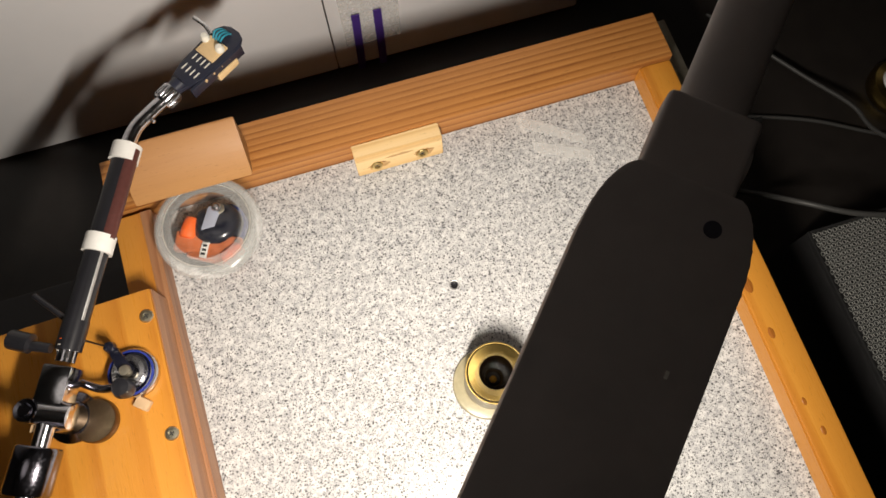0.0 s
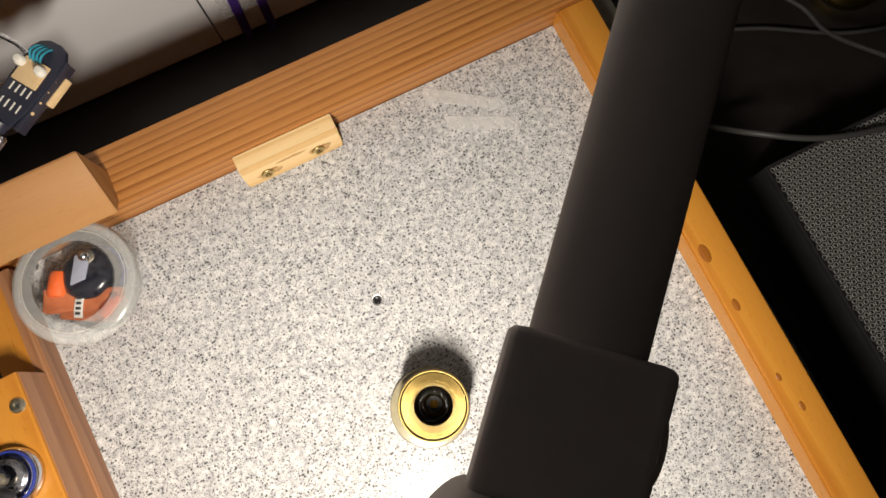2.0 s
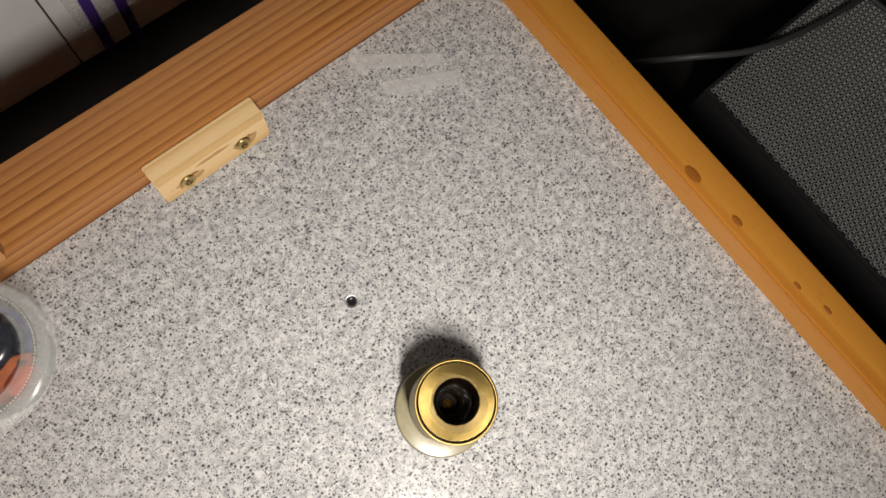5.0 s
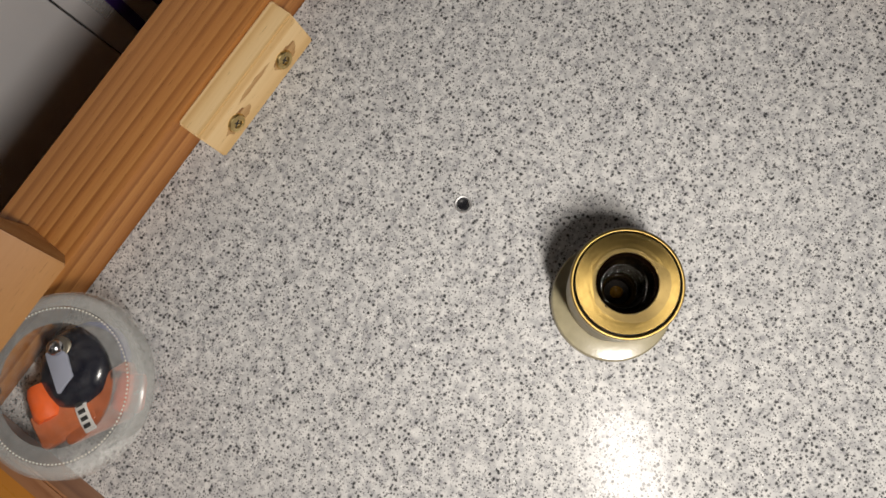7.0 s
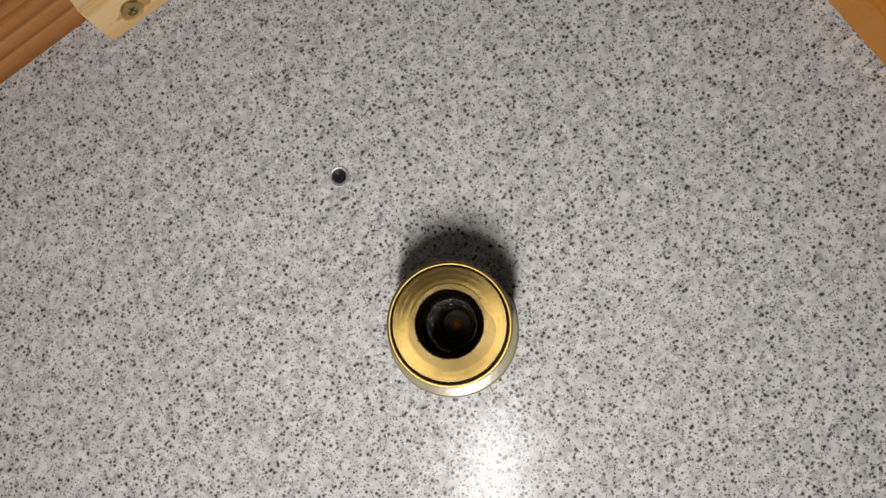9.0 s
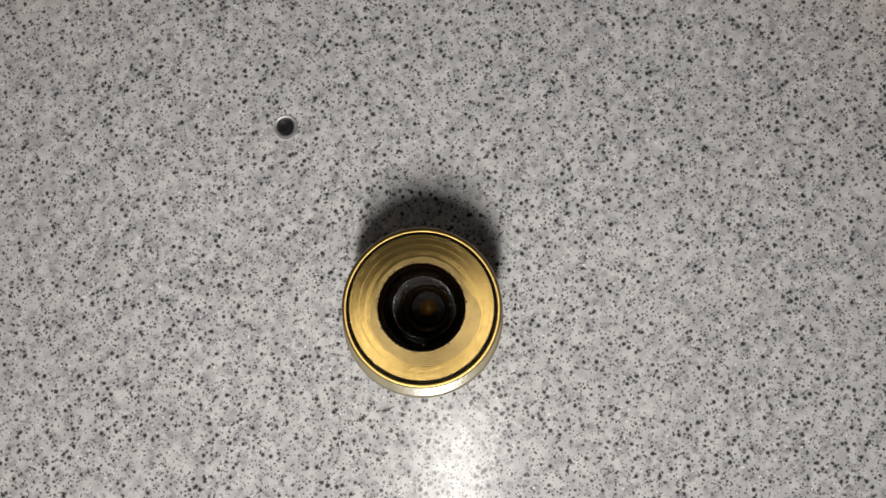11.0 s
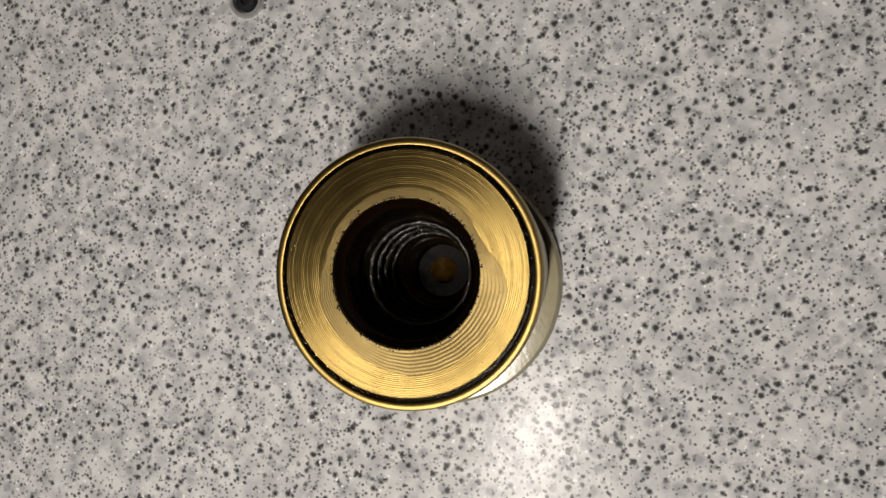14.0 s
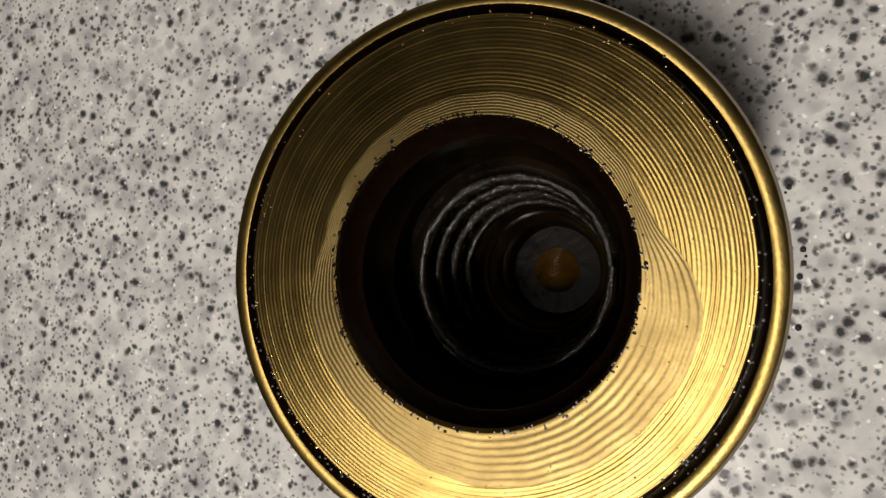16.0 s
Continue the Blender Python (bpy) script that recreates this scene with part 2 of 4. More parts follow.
BAR_BLACK = paint("print_black", (0.02, 0.02, 0.02), 0.6, 0.1)
KNOT = wood("pine_knot", (0.40, 0.15, 0.022), (0.34, 0.115, 0.016), (0.24, 0.07, 0.01), 200, 1, 0.35, 4.0, 0.6)
# brown put into the metal's colour for the wood it reflects
BASE_WOOD_TINT = metal("wood_tinted_base", (0.20, 0.145, 0.085), 0.35)
# darkened copy of CHROME, with the reflection of a dim room in its colour
DIM_ROOM_CHROME = metal("dim_room_chrome", (0.26, 0.255, 0.30), 0.10)
STAIN = wood("stained_spruce", (0.60, 0.40, 0.19), (0.45, 0.26, 0.10), (0.22, 0.10, 0.03), 150, 0, 0.5, 5.0, 1.0)
FELT = paint("dark_plug", (0.03, 0.03, 0.03), 0.5, 0.2)


# brown of the lip, taken down towards the black of the bore
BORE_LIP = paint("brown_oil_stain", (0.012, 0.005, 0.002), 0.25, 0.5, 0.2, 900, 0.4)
AMBER = paint("oily_amber", (0.11, 0.055, 0.006), 0.10, 0.5, 0.5, 900, 0.2)
COPPER_DARK = paint("dark_red_strip", (0.10, 0.035, 0.03), 0.35, 0.3, 0.1, 400)

# ---- mesh helpers ----
def smooth(me, limit=40):
    for p in me.polygons:
        p.use_smooth = True
    bm = bmesh.new()
    bm.from_mesh(me)
    for e in bm.edges:
        if len(e.link_faces) == 2 and e.calc_face_angle(0) > radians(limit):
            e.smooth = False
    bm.to_mesh(me)
    bm.free()


def part(name, bm, material, parent=None, label="", shaded=True):
    me = bpy.data.meshes.new(name)
    bm.to_mesh(me)
    bm.free()
    me.materials.append(material)
    if shaded:
        smooth(me)
    ob = new(name, me)
    if parent:
        ob.parent = parent
    if label:
        ob["label"] = label
    return ob


def thing(name, label, category, place=None, group="", kind=""):
    ob = new(name)
    if place is not None:
        ob.matrix_world = place
    return tagged(ob, label, category, group, kind)


def single(name, bm, material, label, category, group="", kind="", place=None):
    ob = part(name, bm, material)
    if place is not None:
        ob.matrix_world = place
    return tagged(ob, label, category, group, kind)


def block(x0, x1, y0, y1, z0, z1, bevel=0.0, seg=2):
    bm = bmesh.new()
    bmesh.ops.create_cube(bm, size=1)
    for v in bm.verts:
        v.co = Vector((x0 + (v.co.x + 0.5) * (x1 - x0), y0 + (v.co.y + 0.5) * (y1 - y0), z0 + (v.co.z + 0.5) * (z1 - z0)))
    if bevel:
        bmesh.ops.bevel(bm, geom=bm.edges[:], offset=bevel, segments=seg, affect="EDGES", profile=0.6)
    return bm


def lathe(profile, seg=64, m=None, wobble=None, closed=False):
    """Turn (r, z) pairs about z; open ends with r = 0 close to a point."""
    bm = bmesh.new()
    rings = []
    for r, z in profile:
        if r < 1e-7:
            rings.append([bm.verts.new((0, 0, z))])
        else:
            rings.append([bm.verts.new((r * math.cos(a), r * math.sin(a), z)) for a in (2 * math.pi * i / seg for i in range(seg))])
    pairs = list(zip(rings, rings[1:]))
    if closed:
        pairs.append((rings[-1], rings[0]))
    for a, b in pairs:
        for i in range(seg):
            j = (i + 1) % seg
            q = [a[i % len(a)], a[j % len(a)], b[j % len(b)], b[i % len(b)]]
            u = list(dict.fromkeys(q))
            if len(u) > 2:
                bm.faces.new(u)
    if m is not None:
        bm.transform(m)
    bmesh.ops.recalc_face_normals(bm, faces=bm.faces[:])
    return bm


def sweep(points, radius, seg=12, flat=1.0):
    """A tube through the points, with a radius or a list of radii; flat squashes it."""
    pts = [Vector(p) for p in points]
    radii = radius if isinstance(radius, list) else [radius] * len(pts)
    bm = bmesh.new()
    rings = []
    side = None
    for i, p in enumerate(pts):
        d = (pts[min(i + 1, len(pts) - 1)] - pts[max(i - 1, 0)]).normalized()
        if side is None:
            side = d.cross(Vector((0, 0, 1)))
            side = side.normalized() if side.length > 1e-4 else Vector((1, 0, 0))
        side = (side - d * side.dot(d)).normalized()
        up = d.cross(side)
        rings.append([bm.verts.new(p + (side * math.cos(a) + up * math.sin(a) * flat) * radii[i]) for a in (2 * math.pi * k / seg for k in range(seg))])
    for a, b in zip(rings, rings[1:]):
        for k in range(seg):
            bm.faces.new((a[k], a[(k + 1) % seg], b[(k + 1) % seg], b[k]))
    bm.faces.new(rings[0])
    bm.faces.new(rings[-1][::-1])
    bmesh.ops.recalc_face_normals(bm, faces=bm.faces[:])
    return bm


def spline(points, n=8):
    """Catmull-Rom through the points."""
    p = [Vector(q) for q in points]
    p = [2 * p[0] - p[1], *p, 2 * p[-1] - p[-2]]
    out = []
    for i in range(1, len(p) - 2):
        for k in range(n):
            t = k / n
            a, b, c, d = p[i - 1:i + 3]
            out.append(0.5 * (2 * b + (c - a) * t + (2 * a - 5 * b + 4 * c - d) * t * t + (3 * b - a - 3 * c + d) * t ** 3))
    return out + [p[-2]]


def prism(outline, z0, z1, bevel=0.0, seg=2):
    """A solid over an outline of (x, y)."""
    bm = bmesh.new()
    f = bm.faces.new([bm.verts.new((x, y, z0)) for x, y in outline])
    r = bmesh.ops.extrude_face_region(bm, geom=[f])
    for v in r["geom"]:
        if isinstance(v, bmesh.types.BMVert):
            v.co.z = z1
    bmesh.ops.recalc_face_normals(bm, faces=bm.faces[:])
    if bevel:
        bmesh.ops.bevel(bm, geom=bm.edges[:], offset=bevel, segments=seg, affect="EDGES", profile=0.6)
    return bm


def join(*bms):
    out = bms[0]
    for b in bms[1:]:
        me = bpy.data.meshes.new("tmp")
        b.to_mesh(me)
        b.free()
        out.from_mesh(me)
        bpy.data.meshes.remove(me)
    return out


def moved(bm, m):
    bm.transform(m)
    return bm


def aligned(a, b):
    """The pose at a whose z axis runs to b."""
    a, b = Vector(a), Vector(b)
    return Matrix.Translation(a) @ (b - a).to_track_quat("Z", "Y").to_matrix().to_4x4()


# ---- the room and the desk ----
SLANT = math.atan(0.03)
LEFT = Matrix.Translation((-0.1715, 0, 0)) @ Matrix.Rotation(SLANT, 4, "Z")
DESK_Z = -0.135

tagged(part("floor", block(-2, 2, -2, 2, -0.80, -0.76), ROOM), "plain grey floor under the desk", "floor", kind="structure")
for nm, b in (("wall_north", (-2, 2, 1.6, 1.7)), ("wall_south", (-2, 2, -1.7, -1.6)), ("wall_west", (-2.1, -2, -1.7, 1.7)), ("wall_east", (2, 2.1, -1.7, 1.7))):
    tagged(part(nm, block(*b, -0.8, 1.8), ROOM), "plain pale painted room wall", "wall", kind="structure")
tagged(part("ceiling", block(-2.1, 2.1, -1.7, 1.7, 1.8, 1.9), ROOM), "plain pale ceiling", "ceiling", kind="structure")

# unseen fixture, made up to go with the fill light above
fixture = thing("added_ceiling_lamp", "unseen round white ceiling lamp, added to carry the fill light", "ceiling lamp", Matrix.Translation((-0.5, 0.1, 0)))
part("shade", lathe([(0, 1.79), (0.37, 1.79), (0.385, 1.775), (0.385, 1.74), (0.37, 1.73), (0, 1.73)], 48), WHITE_PANEL, fixture)
part("ceiling_rose", lathe([(0, 1.80), (0.08, 1.80), (0.08, 1.79), (0, 1.79)], 24), WHITE_PANEL, fixture)

desk = thing("desk", "black desk top carrying the turntable base", "desk")
part("desktop", block(-0.9, 0.9, -0.7, 0.62, DESK_Z - 0.03, DESK_Z, 0.003), DESK, desk)
for x in (-0.85, 0.85):
    for y in (-0.65, 0.57):
        part("leg", block(x - 0.025, x + 0.025, y - 0.025, y + 0.025, -0.76, DESK_Z - 0.03, 0.003), DESK, desk)

# white cabinet behind the turntable, its face joined by a thin vertical line
cabinet = thing("white_cabinet", "smooth white cabinet standing behind the turntable base", "cabinet")
part("door", block(-0.66, WALL_SEAM, WALL_Y, WALL_Y + 0.02, DESK_Z + 0.004, 0.5, 0.002), WHITE_PANEL, cabinet)
part("door", block(WALL_SEAM + 0.0006, 0.20, WALL_Y, WALL_Y + 0.02, DESK_Z + 0.004, 0.5, 0.002), WHITE_PANEL, cabinet)
part("body", block(-0.66, 0.20, WALL_Y + 0.022, WALL_Y + 0.17, DESK_Z, 0.5, 0.002), WHITE_PANEL, cabinet)

# ---- the turntable base ----
base = thing("turntable_base", "wood-framed turntable base with a grey speckled laminate top", "turntable")


def left_x(y):
    return -0.1715 - 0.03 * y


BX, BY = -0.0002, -0.0562
bm = bmesh.new()
edges = []
hole = [(BX + 0.0122 * math.cos(radians(7.5 * i)), BY + 0.0122 * math.sin(radians(7.5 * i))) for i in range(48)]
for loop in ([(left_x(0.1115), 0.1115), (left_x(-0.26), -0.26), (0.1605, -0.26), (0.1605, 0.1115)], hole):
    vs = [bm.verts.new((x, y, -0.018)) for x, y in loop]
    edges += [bm.edges.new((vs[i], vs[(i + 1) % len(vs)])) for i in range(len(vs))]
bmesh.ops.triangle_fill(bm, edges=edges, use_beauty=True)
sheet = bmesh.ops.extrude_face_region(bm, geom=bm.faces[:])
bmesh.ops.translate(bm, vec=(0, 0, 0.018), verts=[g for g in sheet["geom"] if isinstance(g, bmesh.types.BMVert)])
bmesh.ops.recalc_face_normals(bm, faces=bm.faces[:])
part("top_plate", bm, LAMINATE, base, "grey speckled laminate sheet")
part("back_rail", moved(block(-0.1985, 0.183, 0.112, 0.1475, -0.10, 0.021, 0.0012), pose(0, 0, 0)), FIR, base, "reddish straight-grained fir rail")
part("side_rail", block(0.161, 0.182, -0.30, 0.1118, -0.10, 0.0165, 0.0016), PINE, base, "orange varnished pine rail")
bm = block(-0.023, 0.0, -0.25, 0.1085, -0.10, 0.0165, 0.0016)
part("side_rail", moved(bm, LEFT), PINE, base, "orange varnished pine rail")
part("edge_bead", moved(block(-0.0058, 0.0002, -0.26, 0.108, 0.0167, 0.0173, 0.0002), LEFT), SIDEWOOD, base, "bare brown inner edge")
part("inner_face", moved(block(0.0002, 0.0010, -0.26, 0.108, 0.0003, 0.0166), LEFT), SIDEWOOD, base, "dark inner face of the rail")
part("inner_face", block(0.1601, 0.1609, -0.26, 0.1116, 0.0003, 0.0150), PINE, base, "bare inner face of the rail")
part("front_rail", block(-0.16, 0.183, -0.296, -0.262, -0.10, 0.0165, 0.0012), FIR, base)
for x, y in ((-0.185, 0.12), (0.165, 0.12), (-0.14, -0.27), (0.165, -0.27)):
    part("foot", lathe([(0, DESK_Z), (0.016, DESK_Z), (0.017, DESK_Z + 0.01), (0.015, -0.1), (0, -0.1)], 24, Matrix.Translation((x, y, 0))), FELT, base)
# knots in the side rail
for x, y, r in ((0.1655, -0.0488, 0.0036), (0.1664, -0.0802, 0.0024), (0.1672, -0.1225, 0.0016), (0.1705, -0.1405, 0.0018)):
    part("knot", lathe([(0, 0.0002), (r * 0.6, 0.0003), (r, 0.0)], 20, Matrix.Translation((x, y, 0.0165)) @ Matrix.Diagonal((0.8, 1.5, 1, 1))), KNOT, base, "dark pine knot")

# end block on the rail
section = [(0.1140, 0.0214, -0.1055), (0.1040, 0.0330, -0.1045), (0.1060, 0.0370, -0.1040), (0.1285, 0.0603, -0.1036), (0.1298, 0.0606, -0.1036), (0.1310, 0.0596, -0.1037), (0.1330, 0.0214, -0.1050)]
bm = bmesh.new()
ends = [[bm.verts.new((x + shift, y, z)) for y, z, x in section] for shift in (-0.072, 0.0)]
for i in range(len(section)):
    k = (i + 1) % len(section)
    bm.faces.new((ends[0][i], ends[0][k], ends[1][k], ends[1][i]))
bm.faces.new(ends[0])
bm.faces.new(ends[1][::-1])
bmesh.ops.recalc_face_normals(bm, faces=bm.faces[:])
bmesh.ops.bevel(bm, geom=bm.edges[:], offset=0.0005, segments=2, affect="EDGES")
single("wood_block", bm, ALDER, "smooth tan wedge-shaped offcut lying on the back rail", "wood block")

# pale cleat with two screws
cleat = thing("wooden_cleat", "pale softwood cleat fixed with two brass screws", "cleat")
bm = bmesh.new()
sec = [(0.1118, 0.0004), (0.0978, 0.0004), (0.1015, 0.0185), (0.1118, 0.0192)]
cols = []
for x in (-0.0418, 0.0168):
    cols.append([bm.verts.new((x, y, z)) for y, z in sec])
for i in range(4):
    bm.faces.new((cols[0][i], cols[0][(i + 1) % 4], cols[1][(i + 1) % 4], cols[1][i]))
bm.faces.new(cols[0])
bm.faces.new(cols[1][::-1])
bmesh.ops.recalc_face_normals(bm, faces=bm.faces[:])
bmesh.ops.bevel(bm, geom=bm.edges[:], offset=0.0006, segments=2, affect="EDGES")
part("body", bm, SPRUCE, cleat)


def screw_head(r, material, name, parent, m, label=""):
    """A countersunk cross-head screw seen from above."""
    head = part(name, lathe([(0, 0.0004), (r * 0.40, 0.0005), (r * 0.46, 0.0012), (r * 0.86, 0.0010), (r, 0.0003), (r, -0.001), (0, -0.001)], 28, m), material, parent, label)
    slot = join(block(-r * 0.42, r * 0.42, -r * 0.07, r * 0.07, 0.0003, 0.00062), block(-r * 0.07, r * 0.07, -r * 0.42, r * 0.42, 0.0003, 0.00063))
    part("cross_slot", moved(slot, m @ Matrix.Rotation(0.4, 4, "Z")), FELT, head)
    return head


for x in (-0.0285, 0.0025):
    screw_head(0.0041, BRASS_SCREW, "screw", cleat, aligned((x, 0.0992, 0.0072), (x, 0.0894, 0.0092)), "brass cross-head screw")
up = Vector((0, 0.0037, 0.0181)).normalized()
out_n = Vector((1, 0, 0)).cross(up)
FACE = Matrix(((1, up.x, out_n.x, 0), (0, up.y, out_n.y, 0.0978), (0, up.z, out_n.z, 0.0004), (0, 0, 0, 1)))
random.seed(12)
for cx, cy, lx, ly in ((-0.0270, 0.0070, 0.0080, 0.0034), (0.0035, 0.0075, 0.0075, 0.0036), (-0.0125, 0.0125, 0.0100, 0.0011)):
    pts = [(cx + lx * math.cos(a) * random.uniform(0.75, 1.1), cy + ly * math.sin(a) * random.uniform(0.7, 1.1)) for a in (2 * math.pi * q / 22 for q in range(22))]
    part("stain", moved(prism(pts, 0.00006, 0.00012), FACE), STAIN, cleat, "brown grain stain")

# small socket screw in the laminate
sock = thing("socket_screw", "small black socket screw in a steel bushing", "screw", Matrix.Translation((-0.0039, 0.0081, 0)))
part("bushing", lathe([(0.0034, 0.0), (0.0034, 0.0006), (0.0031, 0.0010), (0.0026, 0.0009), (0.0023, 0.0002), (0.0034, 0.0)], 32), STEEL, sock)
part("screw", lathe([(0, 0.0002), (0.0009, 0.0002), (0.0010, 0.0009), (0.0018, 0.0011), (0.0022, 0.0007), (0.0022, 0.0001), (0, 0.0001)], 24), BLACK_METAL, sock)

# clear tape strips
TAPE_SPOTS = (((0.0735, 0.1100), (0.1130, 0.0825), (0.1120, 0.0750), (0.0695, 0.1025)), ((0.0780, 0.0880), (0.1110, 0.0715), (0.1135, 0.0620), (0.0750, 0.0800)))
for corners in TAPE_SPOTS:
    single("tape_strip", prism(list(corners), 0.0003, 0.0005), TAPE_CLEAR, "strip of clear tape stuck on the laminate", "tape", "tape strips")

# ---- the brass bearing ----
bearing = thing("platter_bearing", "turned brass platter bearing with an oily open bore", "bearing", Matrix.Translation((BX, BY, 0)) @ Matrix.Diagonal((0.967, 0.967, 1.062, 1)))
part("flange", lathe([(0.0150, 0.0002), (0.0221, 0.0002), (0.0223, 0.0008), (0.0221, 0.0030), (0.0215, 0.0038), (0.0180, 0.0042), (0.0150, 0.0042)], 96, Matrix.Translation((-0.0028, -0.0006, 0))), FLANGE, bearing, "ivory collar glued to the laminate")
part("sleeve", lathe([(0.0158, 0.0035), (0.0176, 0.0044), (0.0178, 0.0052), (0.0178, 0.0285), (0.0174, 0.0292), (0.0158, 0.0292)], 128), NICKEL, bearing, "dull grey metal sleeve")
top_z = 0.0355
prof = [(0.0150, 0.0290), (0.0176, 0.0290), (0.0180, 0.0293), (0.0182, 0.0302), (0.0182, 0.0340), (0.01815, 0.0349), (0.0179, top_z - 0.0001), (0.0174, top_z), (0.01705, top_z - 0.0001), (0.01690, top_z - 0.0006), (0.01685, top_z - 0.0017)]
part("rim", lathe(prof, 192), BRASS, bearing, "brass outer rim")
part("groove", lathe([(0.01690, top_z - 0.0017), (0.0163, top_z - 0.0017)], 96), OILY_DARK, bearing, "groove with its shade put into a near-black colour")
prof = [(0.01655, top_z - 0.0018), (0.01652, top_z - 0.0004), (0.01640, top_z - 0.00005)]
r = 0.0163
random.seed(3)
while r > 0.0104:
    pitch = random.uniform(0.00019, 0.00030)
    h = random.uniform(0.000003, 0.000010)
    prof += [(r, top_z), (r - pitch * 0.25, top_z + h), (r - pitch * 0.5, top_z), (r - pitch * 0.75, top_z - h)]
    r -= pitch
prof += [(0.0100, top_z - 0.00005), (0.0098, top_z - 0.0003)]
part("face_ring", lathe(prof, 256), BRASS, bearing, "brass face with turned grooves")
bm = bmesh.new()
n = 128
outs = []
LOBE_AT = (0, 12, 40, 90, 150, 172, 188, 230, 270, 310, 345, 360)
LOBE_R = (0.0130, 0.0109, 0.0112, 0.0114, 0.0110, 0.0109, 0.0122, 0.0123, 0.0134, 0.0135, 0.0138, 0.0130)
for i in range(n):
    a = 2 * math.pi * i / n
    deg = (math.degrees(a) + 30) % 360
    ro = sum(float(np.interp((deg + q) % 360, LOBE_AT, LOBE_R)) for q in (-9, -6, -3, 0, 3, 6, 9)) / 7 + 0.00006 * math.sin(a * 23)
    col = []
    for q in range(29):
        rr = 0.01003 + (ro - 0.01003) * q / 28
        col.append(bm.verts.new((rr * math.cos(a), rr * math.sin(a), top_z + 0.00007 + 0.000009 * math.sin(q * 1.57))))
    outs.append(col)
for i in range(n):
    c0, c1 = outs[i], outs[(i + 1) % n]
    for q in range(28):
        bm.faces.new((c0[q], c0[q + 1], c1[q + 1], c1[q]))
part("worn_patch", bm, BRASS_WORN, bearing, "pale worn ring round the bore")
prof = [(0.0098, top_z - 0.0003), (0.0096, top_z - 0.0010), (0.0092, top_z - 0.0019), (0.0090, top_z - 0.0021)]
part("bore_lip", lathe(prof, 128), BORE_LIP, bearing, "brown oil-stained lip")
prof = [(0.0090, top_z - 0.0021)]
z = top_z - 0.0025
k = 0
while z > top_z - 0.0240:
    step = 0.0090 if k < 7 else (0.0082 if k < 12 else (0.0071 if k < 16 else 0.0060))
    prof.append((step - (0.0006 if k % 4 == 3 else 0.0) - 0.00003 * k, z))
    z -= 0.0011
    k += 1
prof += [(0.0052, top_z - 0.0252), (0.0046, top_z - 0.0262), (0.0044, top_z - 0.0272), (0.0, top_z - 0.0274)]
part("bore", lathe(prof, 96), OILY_DARK, bearing, "oily stepped bore, its depth shade put into the black colour")
# made-up helix whose highlights stand in for those on the bore's ridges
coil = [((0.0056 + 0.000016 * q) * math.cos(q * 0.3), (0.0056 + 0.000016 * q) * math.sin(q * 0.3), top_z - 0.0238 + 0.00013 * q) for q in range(125)]
part("glint_coil", sweep(coil, [0.00028 + 0.00018 * math.sin(q * 1.7) ** 2 for q in range(125)], 8), COIL_GLOSS, bearing, "thin glossy coil added in the bore to catch arcs of light")
part("thrust_pad", lathe([(0.0023, top_z - 0.0272), (0.0018, top_z - 0.0268), (0.0009, top_z - 0.0260), (0, top_z - 0.0257)], 40), AMBER, bearing, "oily amber thrust pad deep in the bore")
part("housing", lathe([(0.0112, 0.0002), (0.0118, -0.0002), (0.0118, -0.0440), (0.0105, -0.0455), (0, -0.0455)], 64), NICKEL, bearing, "metal housing under the plate")
# grime in the groove and specks on the turned face
random.seed(21)
bm = bmesh.new()
for _ in range(260):
    a = random.gauss(-2.2, 1.1)
    rr, size = (random.gauss(0.01655, 0.00022), random.uniform(0.00004, 0.00013)) if random.random() < 0.7 else (random.uniform(0.0104, 0.0162), random.uniform(0.00003, 0.00007))
    bmesh.ops.create_icosphere(bm, subdivisions=1, radius=size, matrix=Matrix.Translation((rr * math.cos(a), rr * math.sin(a), top_z - (0.0002 if 0.01645 < rr < 0.0169 else -0.00002))) @ Matrix.Diagonal((1, 1, 0.5, 1)))
tagged(part("grime", bm, FELT, bearing, "dark grime specks"), kind="stuff")
# bright burrs along the groove's edge and brown oil crust round the bore
bm = bmesh.new()
for _ in range(120):
    a, rr, size = random.uniform(0, 6.283), random.gauss(0.0162, 0.00025), random.uniform(0.00003, 0.00009)
    bmesh.ops.create_icosphere(bm, subdivisions=1, radius=size, matrix=Matrix.Translation((rr * math.cos(a), rr * math.sin(a), top_z + 0.00002)) @ Matrix.Diagonal((1, 1, 0.5, 1)))
tagged(part("burrs", bm, BRASS_SCREW, bearing, "bright brass burrs"), kind="stuff")
bm = bmesh.new()
for _ in range(240):
    a, rr, size = random.uniform(0, 6.283), 0.0099 + abs(random.gauss(0, 0.00022)), random.uniform(0.00006, 0.00018)
    bmesh.ops.create_icosphere(bm, subdivisions=1, radius=size, matrix=Matrix.Translation((rr * math.cos(a), rr * math.sin(a), top_z + 0.00004)) @ Matrix.Diagonal((1, 1, 0.4, 1)))
tagged(part("oil_crust", bm, BORE_LIP, bearing, "brown oil crust"), kind="stuff")
# crumbs of dirt round the flange
random.seed(4)
bm = bmesh.new()
for _ in range(60):
    a, rr = random.uniform(0, 6.283), 0.0221 + random.uniform(0, 0.0016)
    s = random.uniform(0.00015, 0.0004)
    bmesh.ops.create_icosphere(bm, subdivisions=1, radius=s, matrix=Matrix.Translation((rr * math.cos(a) + BX, rr * math.sin(a) + BY, s * 0.4)))
